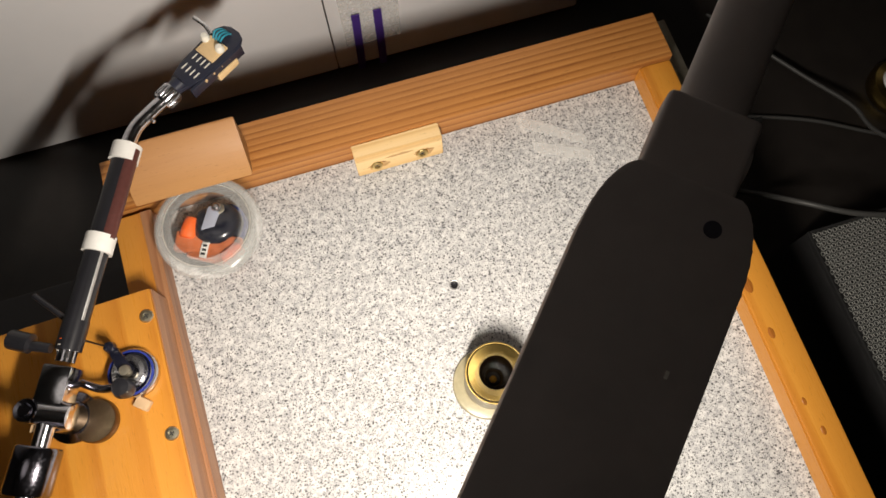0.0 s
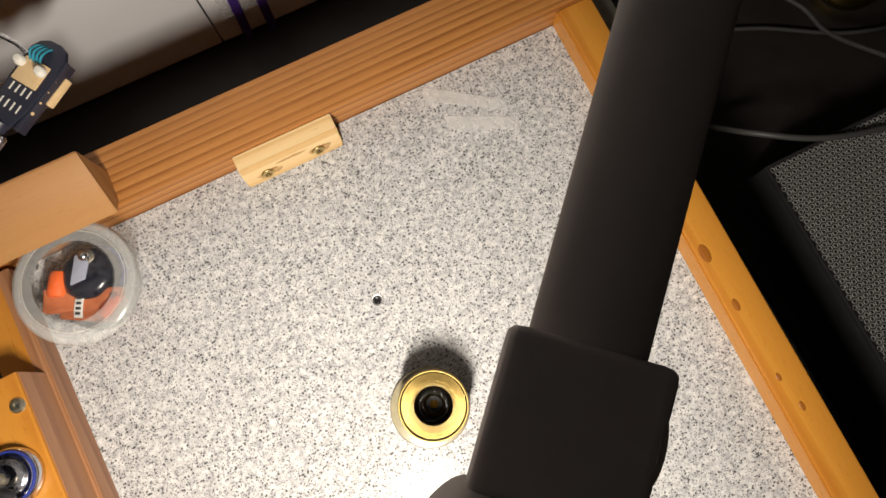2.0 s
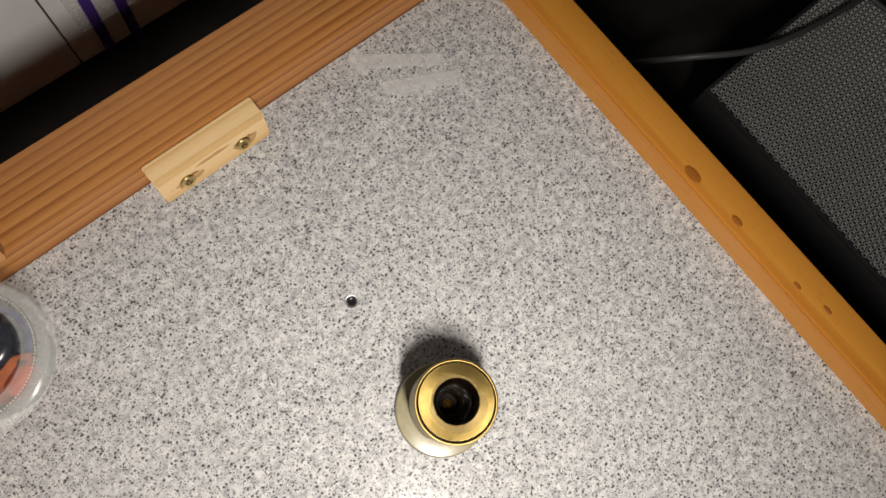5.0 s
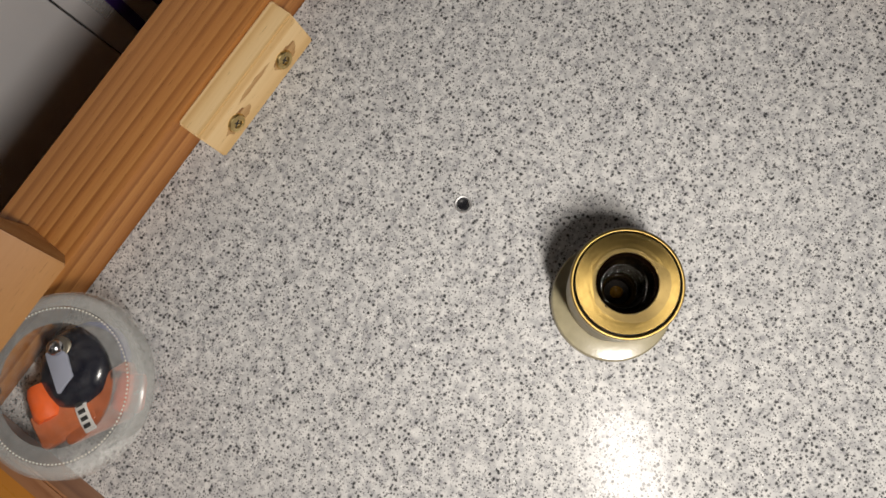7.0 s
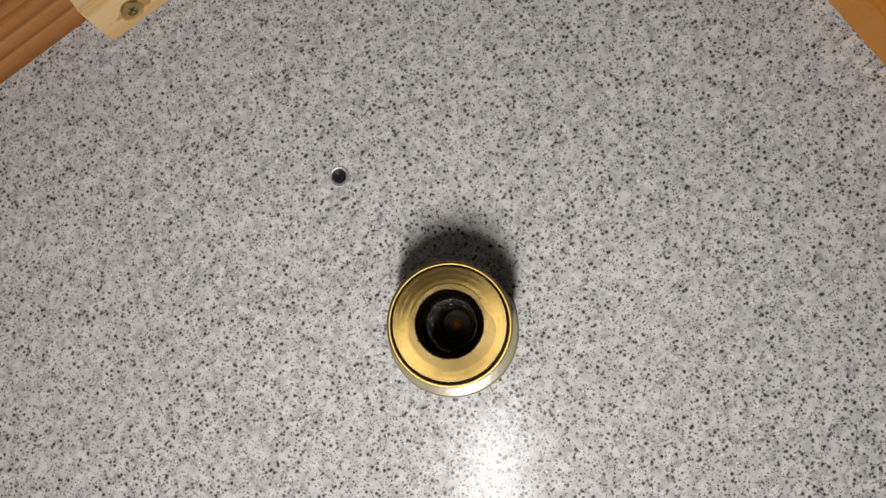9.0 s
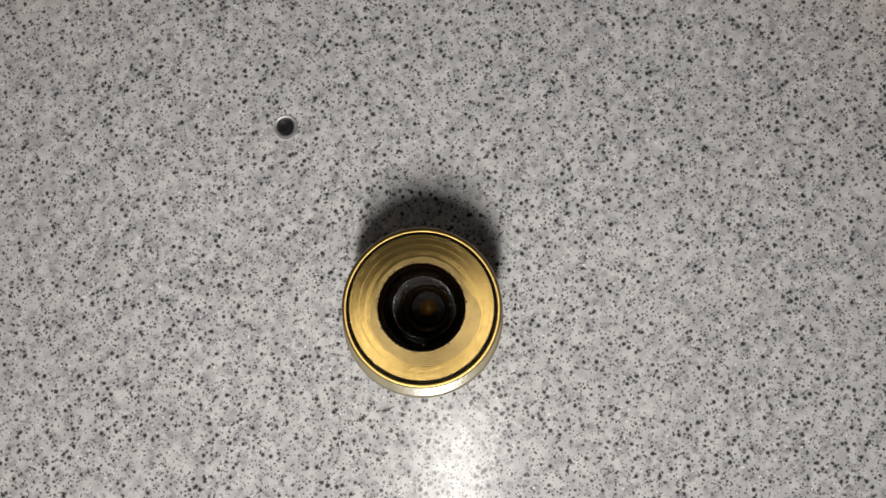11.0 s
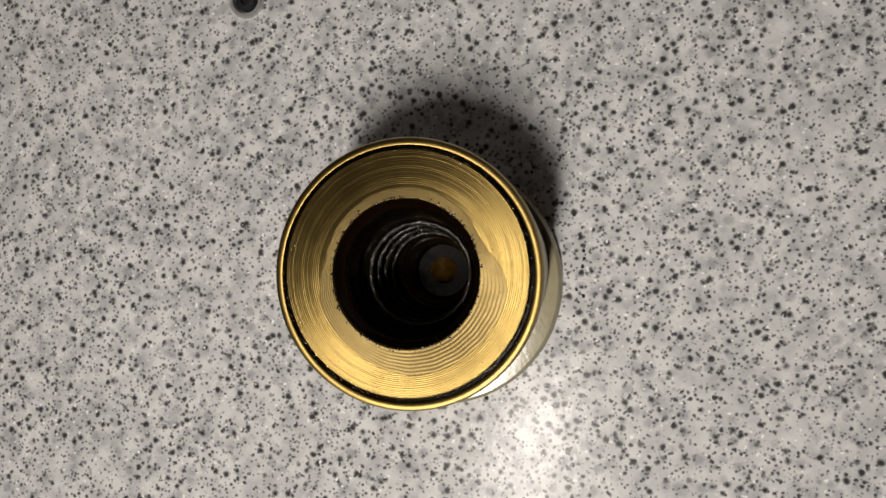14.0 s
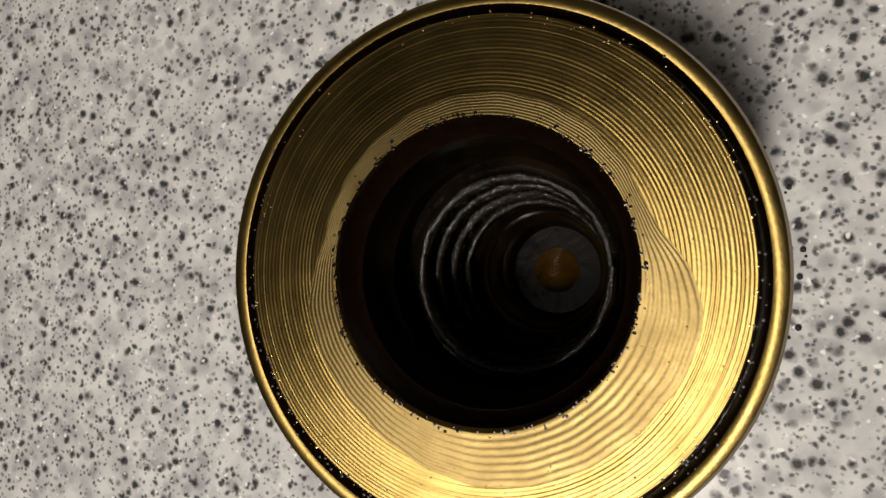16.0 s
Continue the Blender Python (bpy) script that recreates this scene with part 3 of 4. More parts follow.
single("dirt_crumbs", bm, FELT, "dark crumbs of dirt round the bearing", "dirt", kind="stuff")

# ---- the plastic cup ----
CUP = Matrix.Translation((-0.1385, 0.0805, 0.0004)) @ Matrix.Diagonal((0.97, 0.97, 0.95, 1))
cup = thing("portion_cup", "clear lidded plastic cup holding small parts", "cup", CUP)
part("wall", lathe([(0, 0.0), (0.0225, 0.0), (0.0240, 0.0008), (0.0250, 0.004), (0.0285, 0.028), (0.0300, 0.0285), (0.0302, 0.0300), (0.0294, 0.0300), (0.0280, 0.0285), (0.0244, 0.0045), (0.0236, 0.0012), (0.0225, 0.0008), (0, 0.0008)], 80), CLEAR, cup)
lid = part("lid", lathe([(0, 0.0285), (0.0195, 0.0285), (0.0200, 0.0290), (0.0204, 0.0326), (0.0215, 0.0332), (0.0300, 0.0330), (0.0320, 0.0325), (0.0326, 0.0305), (0.0330, 0.0270), (0.0326, 0.0268), (0.0319, 0.0300), (0.0312, 0.0318), (0.0212, 0.0325), (0.0200, 0.0320)], 96), CLEAR, cup, "clear snap-on lid")
part("lid_rim", lathe([(0.0318, 0.0328), (0.0327, 0.0322), (0.0333, 0.0300), (0.0335, 0.0266), (0.0330, 0.0262), (0.0326, 0.0300), (0.0318, 0.0319), (0.0278, 0.0326), (0.0278, 0.0335), (0.0300, 0.0338)], 96, closed=True), CLOUDY, lid, "cloudy rolled rim")
part("lid_annulus", lathe([(0.0218, 0.0336), (0.0276, 0.0337), (0.0276, 0.0333), (0.0218, 0.0332)], 96, closed=True), HAZY, lid, "hazy flat ring")
for i in range(120):
    a = 2 * math.pi * i / 120
    if i == 0:
        bead = bpy.data.meshes.new("bead")
        bm = bmesh.new()
        bmesh.ops.create_icosphere(bm, subdivisions=1, radius=0.00042)
        bm.to_mesh(bead)
        bm.free()
        bead.materials.append(NYLON)
    ob = new("bead", bead)
    ob.parent = lid
    ob.location = (0.0272 * math.cos(a), 0.0272 * math.sin(a), 0.0335)
for a in (0.7, 2.3, 3.9, 5.5):
    part("rib", moved(block(0.0210, 0.0245, -0.0012, 0.0012, 0.0328, 0.0340, 0.0003), Matrix.Rotation(a, 4, "Z")), CLEAR, lid)

FLOOR_IN = CUP @ Matrix.Translation((0, 0, 0.0012))


def turned(x, y, z, a):
    return FLOOR_IN @ Matrix.Translation((x, y, z)) @ Matrix.Rotation(radians(a), 4, "Z")


knob = thing("control_knob", "black round knob with a blue skirt inside the cup", "knob", turned(0.0030, 0.0050, 0.0075, 0) @ Matrix.Rotation(radians(-9), 4, "X") @ Matrix.Diagonal((1.05, 1.03, 0.95, 1)))
part("cap", lathe([(0, 0.0152), (0.0060, 0.0149), (0.0115, 0.0135), (0.0144, 0.0105), (0.0154, 0.004), (0, 0.004)], 48), KNOB_BLACK, knob)
part("skirt", lathe([(0, 0.0), (0.0172, 0.0), (0.0177, 0.0015), (0.0172, 0.0038), (0, 0.0038)], 48), BLUE_METAL, knob, "blue skirt")
part("pointer", prism([(-0.0085, -0.005), (-0.0005, -0.0055), (0.0035, 0.002), (0.0035, 0.0095), (-0.002, 0.0095), (-0.0045, 0.004)], 0.0135, 0.0158, 0.0004), GREY_PAD, knob, "lilac-grey pad")
stud = thing("ball_stud", "small shiny metal ball stud lying in the cup", "stud", turned(0.0065, 0.0135, 0.0200, 20))
part("ball", lathe([(0.0012, 0.0012), (0.0026, 0.0020), (0.0031, 0.0036), (0.0026, 0.0053), (0.0012, 0.0064), (0, 0.0066)], 28), CHROME, stud)
part("collar", lathe([(0, 0.0), (0.0042, 0.0), (0.0044, 0.0006), (0.0036, 0.0014), (0, 0.0014)], 24), NICKEL, stud, "dull flat collar")
for x, y, a in ((-0.0135, 0.0085, -26), (0.0100, -0.0170, -62)):
    plug = single("ear_plug", lathe([(0, 0.0), (0.0038, 0.0004), (0.0048, 0.003), (0.0052, 0.0115), (0.0042, 0.013), (0, 0.0135)], 24), ORANGE, "bright orange foam plug in the cup", "ear plug", "ear plugs",
                  place=turned(x, y, 0.0165, a) @ Matrix.Rotation(radians(90), 4, "X") @ Matrix.Translation((0, 0, -0.006)) @ Matrix.Scale(1.08, 4))
random.seed(9)
for x, y, a in ((-0.0135, -0.0030, -24), (-0.0060, -0.0110, -30), (0.0030, -0.0105, -22)):
    sac = block(-0.010, 0.010, -0.0055, 0.0055, 0, 0.005, 0.0016, 3)
    bmesh.ops.subdivide_edges(sac, edges=sac.edges[:], cuts=2, use_grid_fill=True)
    for v in sac.verts:
        v.co.z += 0.0012 * noise.noise(v.co * 260 + Vector((x * 900, y, 0)))
    single("copper_packet", sac, COPPER, "crumpled reddish-brown packet in the cup", "packet", "packets", place=turned(x, y, 0.0115 + 0.001 * random.random(), a) @ Matrix.Scale(1.25, 4))
tag = thing("paper_label", "curled white paper label with black print", "label", turned(-0.0070, -0.0100, 0.0190, 64))
part("paper", sweep([(-0.006, 0, 0), (-0.002, 0, 0.001), (0.003, 0, 0.001), (0.007, 0, -0.001)], 0.0024, 8, 0.12), TAPE_WHITE, tag)
for i in range(4):
    part("print_bar", block(-0.0045 + i * 0.0028, -0.0030 + i * 0.0028, -0.0013, 0.0013, 0.0012, 0.0016), BAR_BLACK, tag, "black printed mark")

# ---- arm board and tonearm ----
board = thing("arm_board", "orange varnished board screwed on for the tonearm", "board", LEFT)
part("board", block(-0.130, -0.0018, -0.20, 0.0478, 0.0168, 0.0430, 0.0014), PINE, board)
part("edge_strip", block(-0.0017, -0.0012, -0.2, 0.0471, 0.0175, 0.0418), SIDEWOOD, board, "bare tan edge")
for x, y in ((-0.0065, 0.0318), (-0.0066, -0.0360)):
    screw_head(0.0039, ZINC, "screw", board, Matrix.Translation((x, y, 0.0432)), "zinc cross-head screw")

AZ = 0.072
arm = thing("tonearm", "black and chrome tonearm taped with white strips", "tonearm")
A0, A1 = Vector((-0.2083, 0.0212, AZ)), Vector((-0.1635, 0.1193, AZ))
ax = (A1 - A0).normalized()
part("tube", sweep([A0 + ax * 0.006, A1], 0.0062, 24), BLACK_METAL, arm, "glossy black tube")
part("stripe", sweep([A0 + ax * 0.004 + Vector((0.0038, -0.0014, 0.0031)), A1 + Vector((0.0038, -0.0014, 0.0031))], 0.0014, 8), STEEL, arm, "pale wire along the tube")
part("spine", sweep([A0 + ax * 0.055 + Vector((0.0036, -0.001, 0.0010)), A1 + Vector((0.0036, -0.001, 0.0010))], 0.0044, 14), COPPER_DARK, arm, "dark red strip under tape")
for d in (0.052, 0.106):
    part("tape_band", sweep([A0 + ax * (d - 0.0048), A0 + ax * (d + 0.0052)], 0.0079, 24), TAPE_WHITE, arm, "white tape band")
part("tape_tail", moved(block(0.002, 0.0072, 0.041, 0.048, -0.002, 0.0005, 0.0004), aligned(A0, A0 + Vector((0, 0, 1))) @ Matrix.Rotation(-math.atan2(ax.x, ax.y), 4, "Z")), TAPE_TAN, arm, "tan tape end")
bend = spline([A1, A1 + ax * 0.006, (-0.1549, 0.1330, AZ), (-0.1433, 0.1412, AZ), (-0.1379, 0.1444, AZ)], 6)
part("bent_tube", sweep(bend, 0.0040, 20), CHROME, arm, "chrome bent tube")
part("pin", lathe([(0, 0.004), (0.0012, 0.0035), (0.0012, 0), (0, 0)], 12, aligned((-0.1471, 0.1357, AZ), (-0.1431, 0.1297, AZ))), CHROME, arm)
hd = Vector((0.050, 0.033, 0)).normalized()
C0 = Vector((-0.1389, 0.1440, AZ))
collar_m = aligned(C0, C0 + hd)
col = part("locking_collar", lathe([(0, 0), (0.0052, 0), (0.0058, 0.0008), (0.0058, 0.0100), (0.0050, 0.0108), (0, 0.0108)], 32, collar_m), CHROME, arm, "knurled chrome collar")
for i in range(20):
    a = 2 * math.pi * i / 20
    part("knurl", moved(block(0.0056, 0.0064, -0.0005, 0.0005, 0.0012, 0.0096, 0.0002, 1), collar_m @ Matrix.Rotation(a, 4, "Z")), CHROME, col)

shell = thing("headshell", "blue-black slotted headshell carrying a cream cartridge", "headshell", Matrix.Translation(C0 + hd * 0.0115) @ Matrix.Rotation(math.atan2(hd.y, hd.x), 4, "Z"))
out = [(0, -0.0044), (0.006, -0.0070), (0.014, -0.0088), (0.034, -0.0100), (0.0440, -0.0096), (0.0482, -0.0070), (0.0498, -0.0030), (0.0494, 0.0032), (0.0470, 0.0072), (0.0425, 0.0096), (0.034, 0.0100), (0.014, 0.0088), (0.006, 0.0070), (0, 0.0044)]
part("plate", prism(out, 0.0, 0.0030, 0.0008), SHELL_BLACK, shell)
part("side_wall", moved(prism([(0.004, -0.0098), (0.044, -0.0108), (0.044, -0.0092), (0.004, -0.0080)], -0.0055, 0.0022, 0.0004), pose(0, 0, 0)), SHELL_BLACK, shell)
part("socket", lathe([(0, -0.002), (0.0045, -0.002), (0.0048, 0.004), (0, 0.006)], 24, aligned((0, 0, 0.0012), (1, 0, 0.0012))), SHELL_BLACK, shell)
for row, x in enumerate((0.013, 0.0215)):
    for k in range(4):
        part("slot", block(x - 0.0022, x + 0.0022, -0.0055 + k * 0.0034, -0.0048 + k * 0.0034, 0.0029, 0.0033), NYLON, shell, "pale narrow slot")
for k in range(5):
    part("side_hole", lathe([(0, 0.0), (0.0011 - 0.00012 * k, 0.0), (0, 0.0003)], 16, aligned((0.015 + 0.0062 * k, -0.0100 - 0.0001 * k, 0.0005), (0.015 + 0.0062 * k, -0.02, 0.0012)) @ Matrix.Diagonal((1, 1.5, 1, 1))), CREAM, shell, "bright side hole")
part("cartridge_plate", block(0.0245, 0.0375, -0.0066, 0.0072, 0.0030, 0.0046, 0.0006), CREAM, shell, "cream mounting plate")
part("cartridge", block(0.022, 0.038, -0.0114, 0.0086, -0.0085, -0.0030, 0.001), CREAM, shell, "cream cartridge body")
for y in (-0.0046, 0.0074):
    part("nylon_screw", lathe([(0, 0.0088), (0.0018, 0.0084), (0.0027, 0.0066), (0.0026, 0.0046), (0, 0.0044)], 20, Matrix.Translation((0.0335, y, 0))), NYLON, shell, "round white nylon screw")
for k in range(4):
    y = -0.0012 + 0.0022 * k
    part("lead_wire", sweep(spline([(0.0365, y * 0.8, 0.0045), (0.040, y, 0.0068), (0.0435, y * 0.9, 0.0055), (0.0455, y * 0.6, 0.0032)], 5), 0.0006, 8), TEAL, shell, "thin teal wire")
part("finger_lift", sweep(spline([(0.038, 0.008, 0.0035), (0.0395, 0.014, 0.005), (0.039, 0.0225, 0.006)], 5), 0.0013, 10, 0.6), ALUMINIUM, shell, "flat grey finger lift")

# pivot, weights and lift of the tonearm
P0 = A0 - ax * 0.012
part("pivot_collar", sweep([A0 - ax * 0.006, A0 + ax * 0.010], 0.0066, 28), BLACK_METAL, arm, "black pivot collar")
for q in range(3):
    part("scale_mark", moved(block(-0.0006, 0.0006, 0.0008 + 0.003 * q, 0.0012 + 0.003 * q, 0.0064, 0.0068), aligned(A0, A0 + Vector((0, 0, 1))) @ Matrix.Rotation(-math.atan2(ax.x, ax.y), 4, "Z") @ Matrix.Rotation(0.3, 4, "Y")), NYLON if q else ORANGE, arm, "tiny scale mark")
part("pivot_ring", sweep([A0 - ax * 0.012, A0 - ax * 0.006], 0.0050, 28), CHROME, arm)
part("pivot_block", moved(block(-0.0075, 0.0075, -0.012, 0.008, -0.008, 0.006, 0.0015), Matrix.Translation(A0 - ax * 0.022) @ Matrix.Rotation(-math.atan2(ax.x, ax.y), 4, "Z")), CHROME, arm, "polished pivot block")
bx = Vector((ax.y, -ax.x, 0))
Q = A0 - ax * 0.038
part("yoke_bearing", lathe([(0, 0.004), (0.003, 0.004), (0.0035, 0.0028), (0.0056, 0.003), (0.006, 0.002), (0.006, -0.004), (0, -0.004)], 32, Matrix.Translation(Q - bx * 0.009 + Vector((0, 0, 0.004)))), DIM_ROOM_CHROME, arm, "chrome bearing cup")
part("yoke", sweep([Q - bx * 0.013, Q - bx * 0.0125, Q + bx * 0.0115, Q + bx * 0.012], [0.0055, 0.0066, 0.0066, 0.0055], 24), CHROME, arm)
part("rear_shaft", sweep([Q, Q - ax * 0.055], 0.0046, 20), CHROME, arm, "chrome rear shaft")
part("counterweight", sweep([Q - ax * 0.016, Q - ax * 0.017, Q - ax * 0.038, Q - ax * 0.039], [0.0105, 0.0112, 0.0112, 0.0105], 36), DIM_ROOM_CHROME, arm, "dark polished counterweight")
part("bias_lever", sweep([A0 + ax * 0.010 - bx * 0.006, A0 + ax * 0.020 - bx * 0.026], 0.0016, 10), BLACK_METAL, arm, "thin black lever")
part("bias_weight", sweep([A0 - ax * 0.006 - bx * 0.009, A0 - ax * 0.006 - bx * 0.019, A0 - ax * 0.005 - bx * 0.020, A0 - ax * 0.004 - bx * 0.031], [0.0025, 0.0028, 0.0052, 0.0052], 20), BLACK_METAL, arm)
part("post", lathe([(0, 0.0435), (0.013, 0.0435), (0.0135, 0.048), (0.009, 0.050), (0.0085, AZ - 0.006), (0, AZ - 0.006)], 36, Matrix.Translation(Q - Vector((0, 0, 0)) - Vector((0, 0, AZ)))), DIM_ROOM_CHROME, arm, "metal pivot post")
part("base_disc", lathe([(0, 0.0435), (0.0112, 0.0435), (0.0116, 0.0442), (0.0116, 0.0485), (0.0110, 0.0495), (0, 0.0500)], 48, Matrix.Translation(Q + bx * 0.012 - Vector((0, 0, AZ)))), BASE_WOOD_TINT, arm, "round metal base, reflected wood put into its brown colour")
part("rest_arm", sweep(spline([A0 - ax * 0.020 + bx * 0.004 - Vector((0, 0, 0.012)), A0 - ax * 0.022 + bx * 0.016 - Vector((0, 0, 0.012)), A0 - ax * 0.020 + bx * 0.024 - Vector((0, 0, 0.012))], 4), 0.0022, 12), DIM_ROOM_CHROME, arm)
part("rest_knob", lathe([(0, 0.006), (0.0045, 0.005), (0.0058, 0.001), (0.005, -0.004), (0, -0.006)], 28, Matrix.Translation(A0 - ax * 0.020 + bx * 0.027 - Vector((0, 0, 0.014)))), BLACK_METAL, arm, "round black knob")
part("cork_stop", block(-0.0042, 0.0042, -0.0030, 0.0030, 0, 0.004, 0.0008), TAPE_TAN, arm, "tan stop").matrix_world = Matrix.Translation(A0 - ax * 0.026 + bx * 0.034 - Vector((0, 0, AZ - 0.0435))) @ Matrix.Rotation(-0.7, 4, "Z")

lift = thing("arm_lift", "chrome and blue round lift turret with a lever", "arm lift", Matrix.Translation((*LIFT_AT, 0.0432)) @ Matrix.Scale(0.87, 4))
part("turret", lathe([(0, 0.0), (0.0150, 0.0), (0.0156, 0.001), (0.0156, 0.006), (0.0148, 0.0072), (0.0120, 0.0076), (0.0115, 0.0100), (0, 0.0102)], 56), CHROME, lift)
part("blue_ring", lathe([(0.0130, 0.0077), (0.0143, 0.0077), (0.0141, 0.0086), (0.0130, 0.0088)], 56), BLUE_METAL, lift, "blue ring")
part("inner_ring", lathe([(0.0070, 0.0101), (0.0100, 0.0101), (0.0098, 0.0128), (0.0074, 0.0130)], 48), ALUMINIUM, lift)
part("lever", prism([(-0.0045, -0.002), (0.0045, -0.002), (0.0028, 0.016), (-0.0030, 0.016)], 0.0128, 0.0160, 0.0008), KNOB_BLACK, lift, "dark lever").matrix_local = Matrix.Rotation(0.35, 4, "Z")
part("pivot_screw", lathe([(0, 0.0190), (0.0030, 0.0186), (0.0036, 0.0165), (0.0036, 0.0130), (0, 0.0130)], 28), NICKEL, lift)
part("lever_ball", lathe([(0, 0.022), (0.0030, 0.0205), (0.0038, 0.0175), (0.003, 0.0145), (0, 0.013)], 24, Matrix.Translation((-0.0060, 0.0165, 0))), KNOB_BLACK, lift)
part("lift_wire", sweep([(-0.006, 0.0165, 0.0180), (-0.020, 0.024, 0.0380)], 0.0007, 8), CHROME, lift)

single("slate_mat", block(-0.42, -0.208, -0.14, 0.101, DESK_Z + 0.0008, -0.04, 0.003), SLATE, "slate grey slab beside the turntable base", "slab")

# ---- purple ribbon hung in a clear sleeve on the cabinet ----
rib = thing("ribbon", "doubled purple ribbon hanging down the white cabinet", "ribbon")
for x0, x1 in ((RIB_X, RIB_X - 0.004), (RIB_X + 0.017, RIB_X + 0.016)):
    part("strand", block(-0.0035, 0.0035, -0.0006, 0.0006, 0, 1, 0.0004, 1), PURPLE, rib).matrix_world = \
        Matrix(((1, 0, x0 - x1, x1), (0, 1, 0, WALL_Y - 0.005), (0, 0, RIB_TOP - DESK_Z - 0.004, DESK_Z + 0.004), (0, 0, 0, 1)))
sleeve = single("plastic_sleeve", block(RIB_X - 0.014, RIB_X + 0.035, WALL_Y - 0.0030, WALL_Y - 0.0012, RIB_LOW, RIB_LOW + 0.16, 0.0005), TAPE_CLEAR, "clear plastic sleeve stuck on the white cabinet", "sleeve")

# ---- black box with a metal grille ----
spk = thing("loudspeaker", "black loudspeaker with a woven grey metal grille", "loudspeaker")
SX, SY, SZ = 0.2665, -0.0215, -0.056
part("body", block(SX - 0.006, SX + 0.26, SY - 0.36, SY + 0.006, DESK_Z + 0.0005, SZ - 0.004, 0.004), BOX_BLACK, spk)
part("grille_frame", join(block(SX - 0.0055, SX - 0.0035, SY - 0.35, SY + 0.0055, SZ - 0.0045, SZ - 0.0008, 0.0005), block(SX - 0.0035, SX + 0.25, SY + 0.0035, SY + 0.0055, SZ - 0.0045, SZ + 0.0002, 0.0006)), BOX_BLACK, spk, "grey metal edge")
part("grille_back", block(SX - 0.0034, SX + 0.25, SY - 0.35, SY + 0.0034, SZ - 0.0042, SZ - 0.0025), BOX_BLACK, spk)
cell = 0.0042
verts, faces = [], []
for i in range(35):
    for j in range(57):
        cx, cy = SX - 0.0015 + (i + 0.5 * (j % 2)) * cell, SY + 0.0015 - j * cell * 0.86
        k0 = len(verts)
        for ring, (rr, z) in enumerate(((0.00205, 0.0), (0.0016, 0.0009), (0.00115, 0.0))):
            for q in range(6):
                a = radians(60 * q + 30)
                verts.append((cx + rr * math.cos(a), cy + rr * math.sin(a), SZ - 0.0022 + z))
        for ring in range(2):
            for q in range(6):
                faces.append((k0 + ring * 6 + q, k0 + ring * 6 + (q + 1) % 6, k0 + ring * 6 + 6 + (q + 1) % 6, k0 + ring * 6 + 6 + q))
me = bpy.data.meshes.new("grille_mesh")
me.from_pydata(verts, [], faces)
me.materials.append(MESH_METAL)
gm = new("grille_mesh", me)
gm.parent = spk
tagged(gm, "fine grey metal mesh", kind="stuff")
single("black_pipe", sweep([(0.239, -0.31, -0.105), (0.232, -0.058, -0.105)], 0.008, 20), BLACK_METAL, "glossy black rod lying on the desk", "rod")

# cables and small things on the desk
for pts, mat, r in ((((0.225, 0.064, -0.125), (0.254, 0.033, -0.09), (0.2685, 0.0075, -0.0595), (0.301, -0.015, -0.0525), (0.345, -0.028, -0.0525), (0.423, -0.039, -0.0525)), CABLE, 0.0022),
                    (((0.312, 0.220, -0.128), (0.361, 0.136, -0.122), (0.382, 0.088, -0.11), (0.384, 0.054, -0.10), (0.391, -0.010, -0.053), (0.408, -0.075, -0.0527)), CABLE, 0.0019),
                    (((0.293, 0.116, -0.130), (0.357, 0.091, -0.130), (0.4225, 0.055, -0.130), (0.505, 0.035, -0.130)), CABLE, 0.0017),
                    (((0.201, 0.238, -0.131), (0.231, 0.171, -0.125), (0.214, 0.128, -0.115), (0.240, 0.098, -0.128), (0.315, 0.106, -0.131)), CABLE_BLACK, 0.003)):
    single("cable", sweep(spline(pts, 8), r, 10), mat, "thin cable lying loose across the desk", "cable", "cables")
jar = thing("brass_fitting", "low white dish with a shiny brass ring on the desk", "dish", Matrix.Translation((0.446, 0.097, DESK_Z)))
part("ring", lathe([(0.018, 0.0), (0.027, 0.001), (0.028, 0.008), (0.025, 0.014), (0.020, 0.016), (0.018, 0.012)], 48), BRASS, jar, "shiny brass ring")
part("body", lathe([(0, 0.0), (0.0185, 0.001), (0.0190, 0.010), (0.0175, 0.017), (0.014, 0.019), (0, 0.0195)], 40), WHITE_PANEL, jar)
clamp = thing("bracket", "grey metal bracket behind the corner of the base", "bracket")
part("plate", block(0.1842, 0.200, 0.085, 0.152, -0.004, 0.000, 0.001), NICKEL, clamp)
part("upright", block(0.1842, 0.188, 0.085, 0.152, DESK_Z + 0.0005, -0.004, 0.0008), NICKEL, clamp)

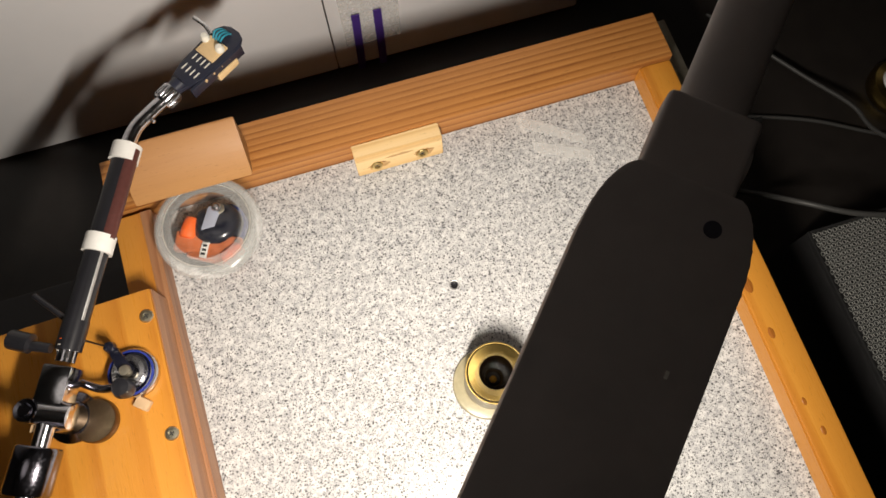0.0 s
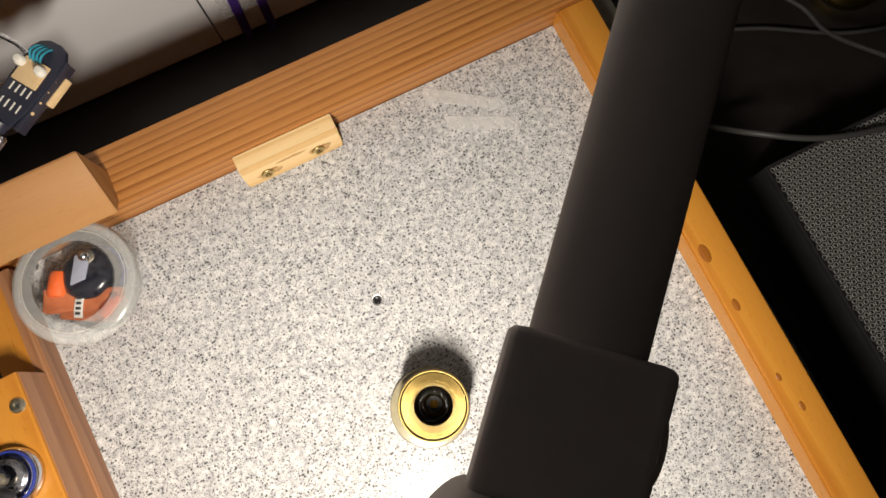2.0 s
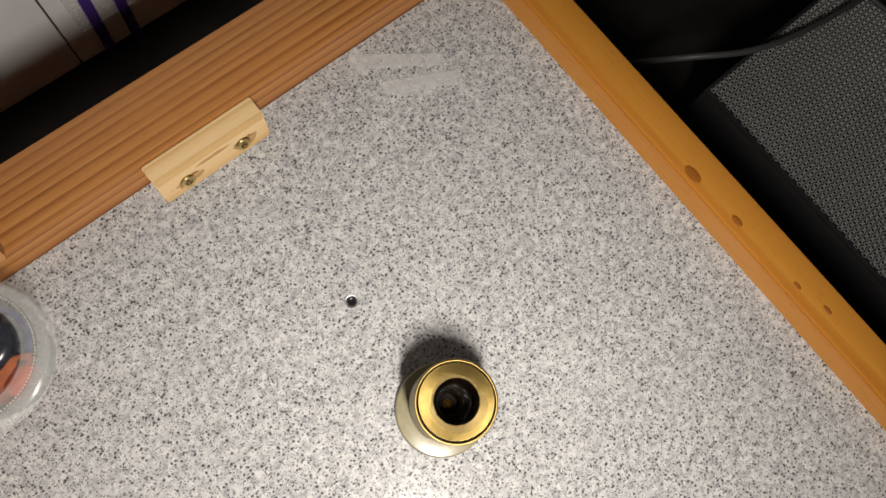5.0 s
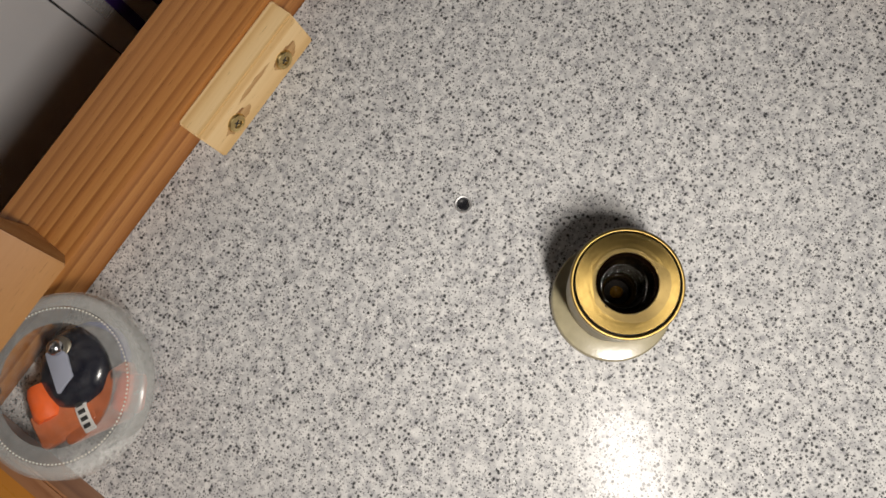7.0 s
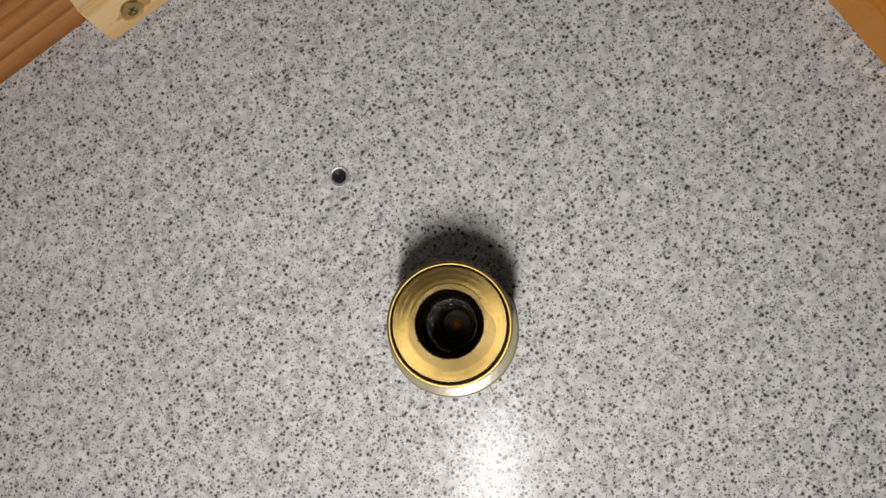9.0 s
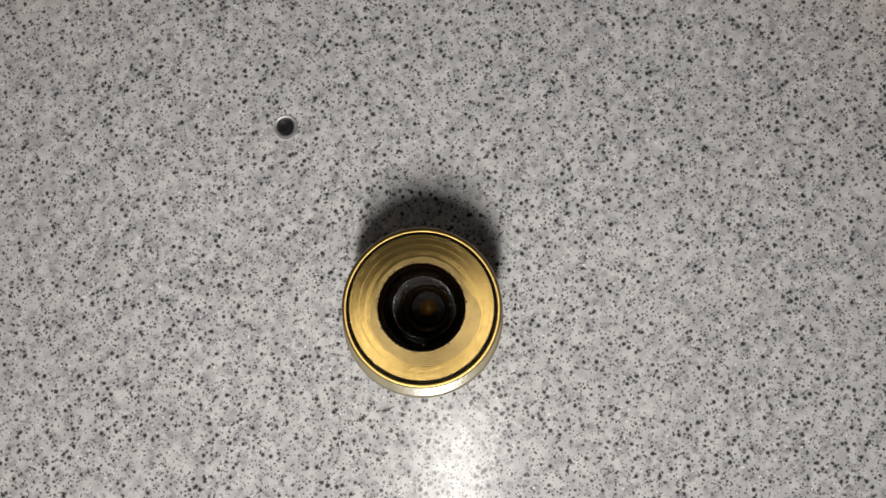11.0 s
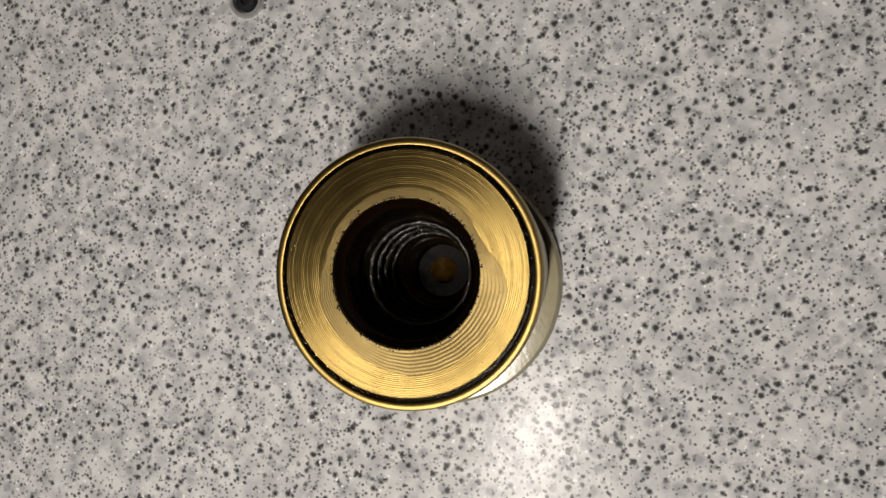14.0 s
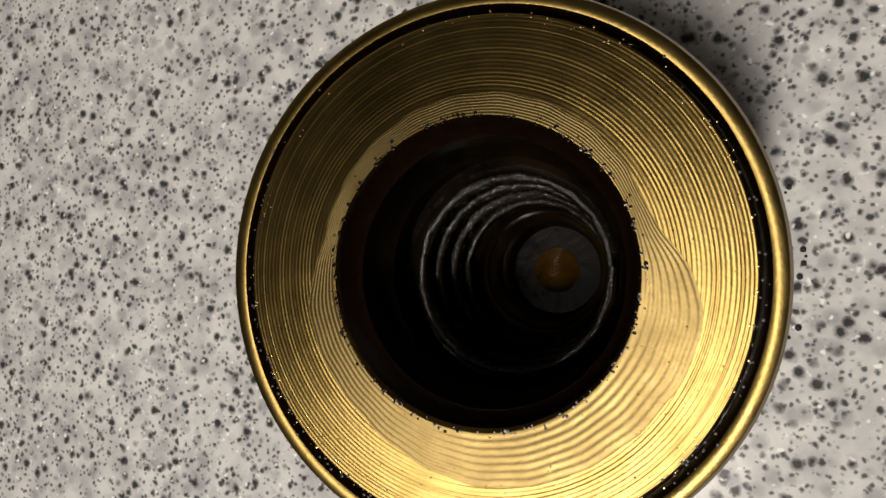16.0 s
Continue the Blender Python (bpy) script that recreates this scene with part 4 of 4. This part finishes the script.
# ---- desk lamp arm and head over the base ----
lamp = thing("desk_lamp", "charcoal plastic desk lamp with a long jointed arm", "desk lamp")
frame_m = HEAD_FRAME
hw = HEAD_W / 2
HY = -0.0340
outl = [(-hw, HY - 0.17), (hw, HY - 0.17), (hw, HY)]
for i in range(1, 9):
    a = radians(90 * i / 9)
    outl.append((hw - 0.0066 * (1 - math.cos(a)), HY + 0.0165 * math.sin(a)))
for i in range(8, 0, -1):
    a = radians(90 * i / 9)
    outl.append((-hw + 0.0066 * (1 - math.cos(a)), HY + 0.0165 * math.sin(a)))
outl.append((-hw, HY))
part("head", moved(prism(outl, -0.008, 0.0045, 0.0010, 2), frame_m), LAMP_GREY, lamp)
part("button", lathe([(0, 0.0002), (0.0015, 0.0002), (0.0018, -0.0005), (0, -0.0005)], 24, frame_m @ Matrix.Translation((*BUTTON_AT, 0.0046))), LAMP_DARK, lamp, "dark round button")
part("power_mark", moved(block(-0.0003, 0.0003, -0.0007, 0.0007, 0.0045, 0.0047), frame_m @ Matrix.Translation((*MARK_AT, 0))), NYLON, lamp, "small white mark")
part("collar", moved(block(-COLLAR_W / 2, COLLAR_W / 2, -0.030, 0.0, -0.0085, 0.0, 0.0016, 3), frame_m), LAMP_GREY, lamp)
part("knuckle", lathe([(0, 0.0013), (0.0045, 0.0009), (0.0052, 0.0), (0, 0.0)], 24, frame_m @ Matrix.Translation((COLLAR_W / 2 - 0.0006, -0.009, -0.005)) @ Matrix.Rotation(radians(90), 4, "Y")), LAMP_GREY, lamp)
part("arm", sweep([frame_m @ Vector((0, -0.004, -0.0065)), frame_m @ Vector((0, 0.55, -0.0065))], ARM_W / 2, 20, 0.7), LAMP_GREY, lamp)
E1 = frame_m @ Vector((0, 0.55, -0.0065))
part("diffuser", moved(block(-0.0105, 0.0105, -0.042, 0.042, 0.0006, 0.0022, 0.0004), PANEL_FRAME), NYLON, lamp, "white light panel under the head")
part("stand", sweep([(E1.x, E1.y, E1.z + 0.012), (E1.x, E1.y, DESK_Z + 0.012)], 0.009, 20), LAMP_GREY, lamp)
part("foot", lathe([(0, DESK_Z + 0.0005), (0.07, DESK_Z + 0.0005), (0.072, DESK_Z + 0.006), (0.06, DESK_Z + 0.014), (0, DESK_Z + 0.016)], 48, Matrix.Translation((E1.x, E1.y, 0))), LAMP_GREY, lamp)
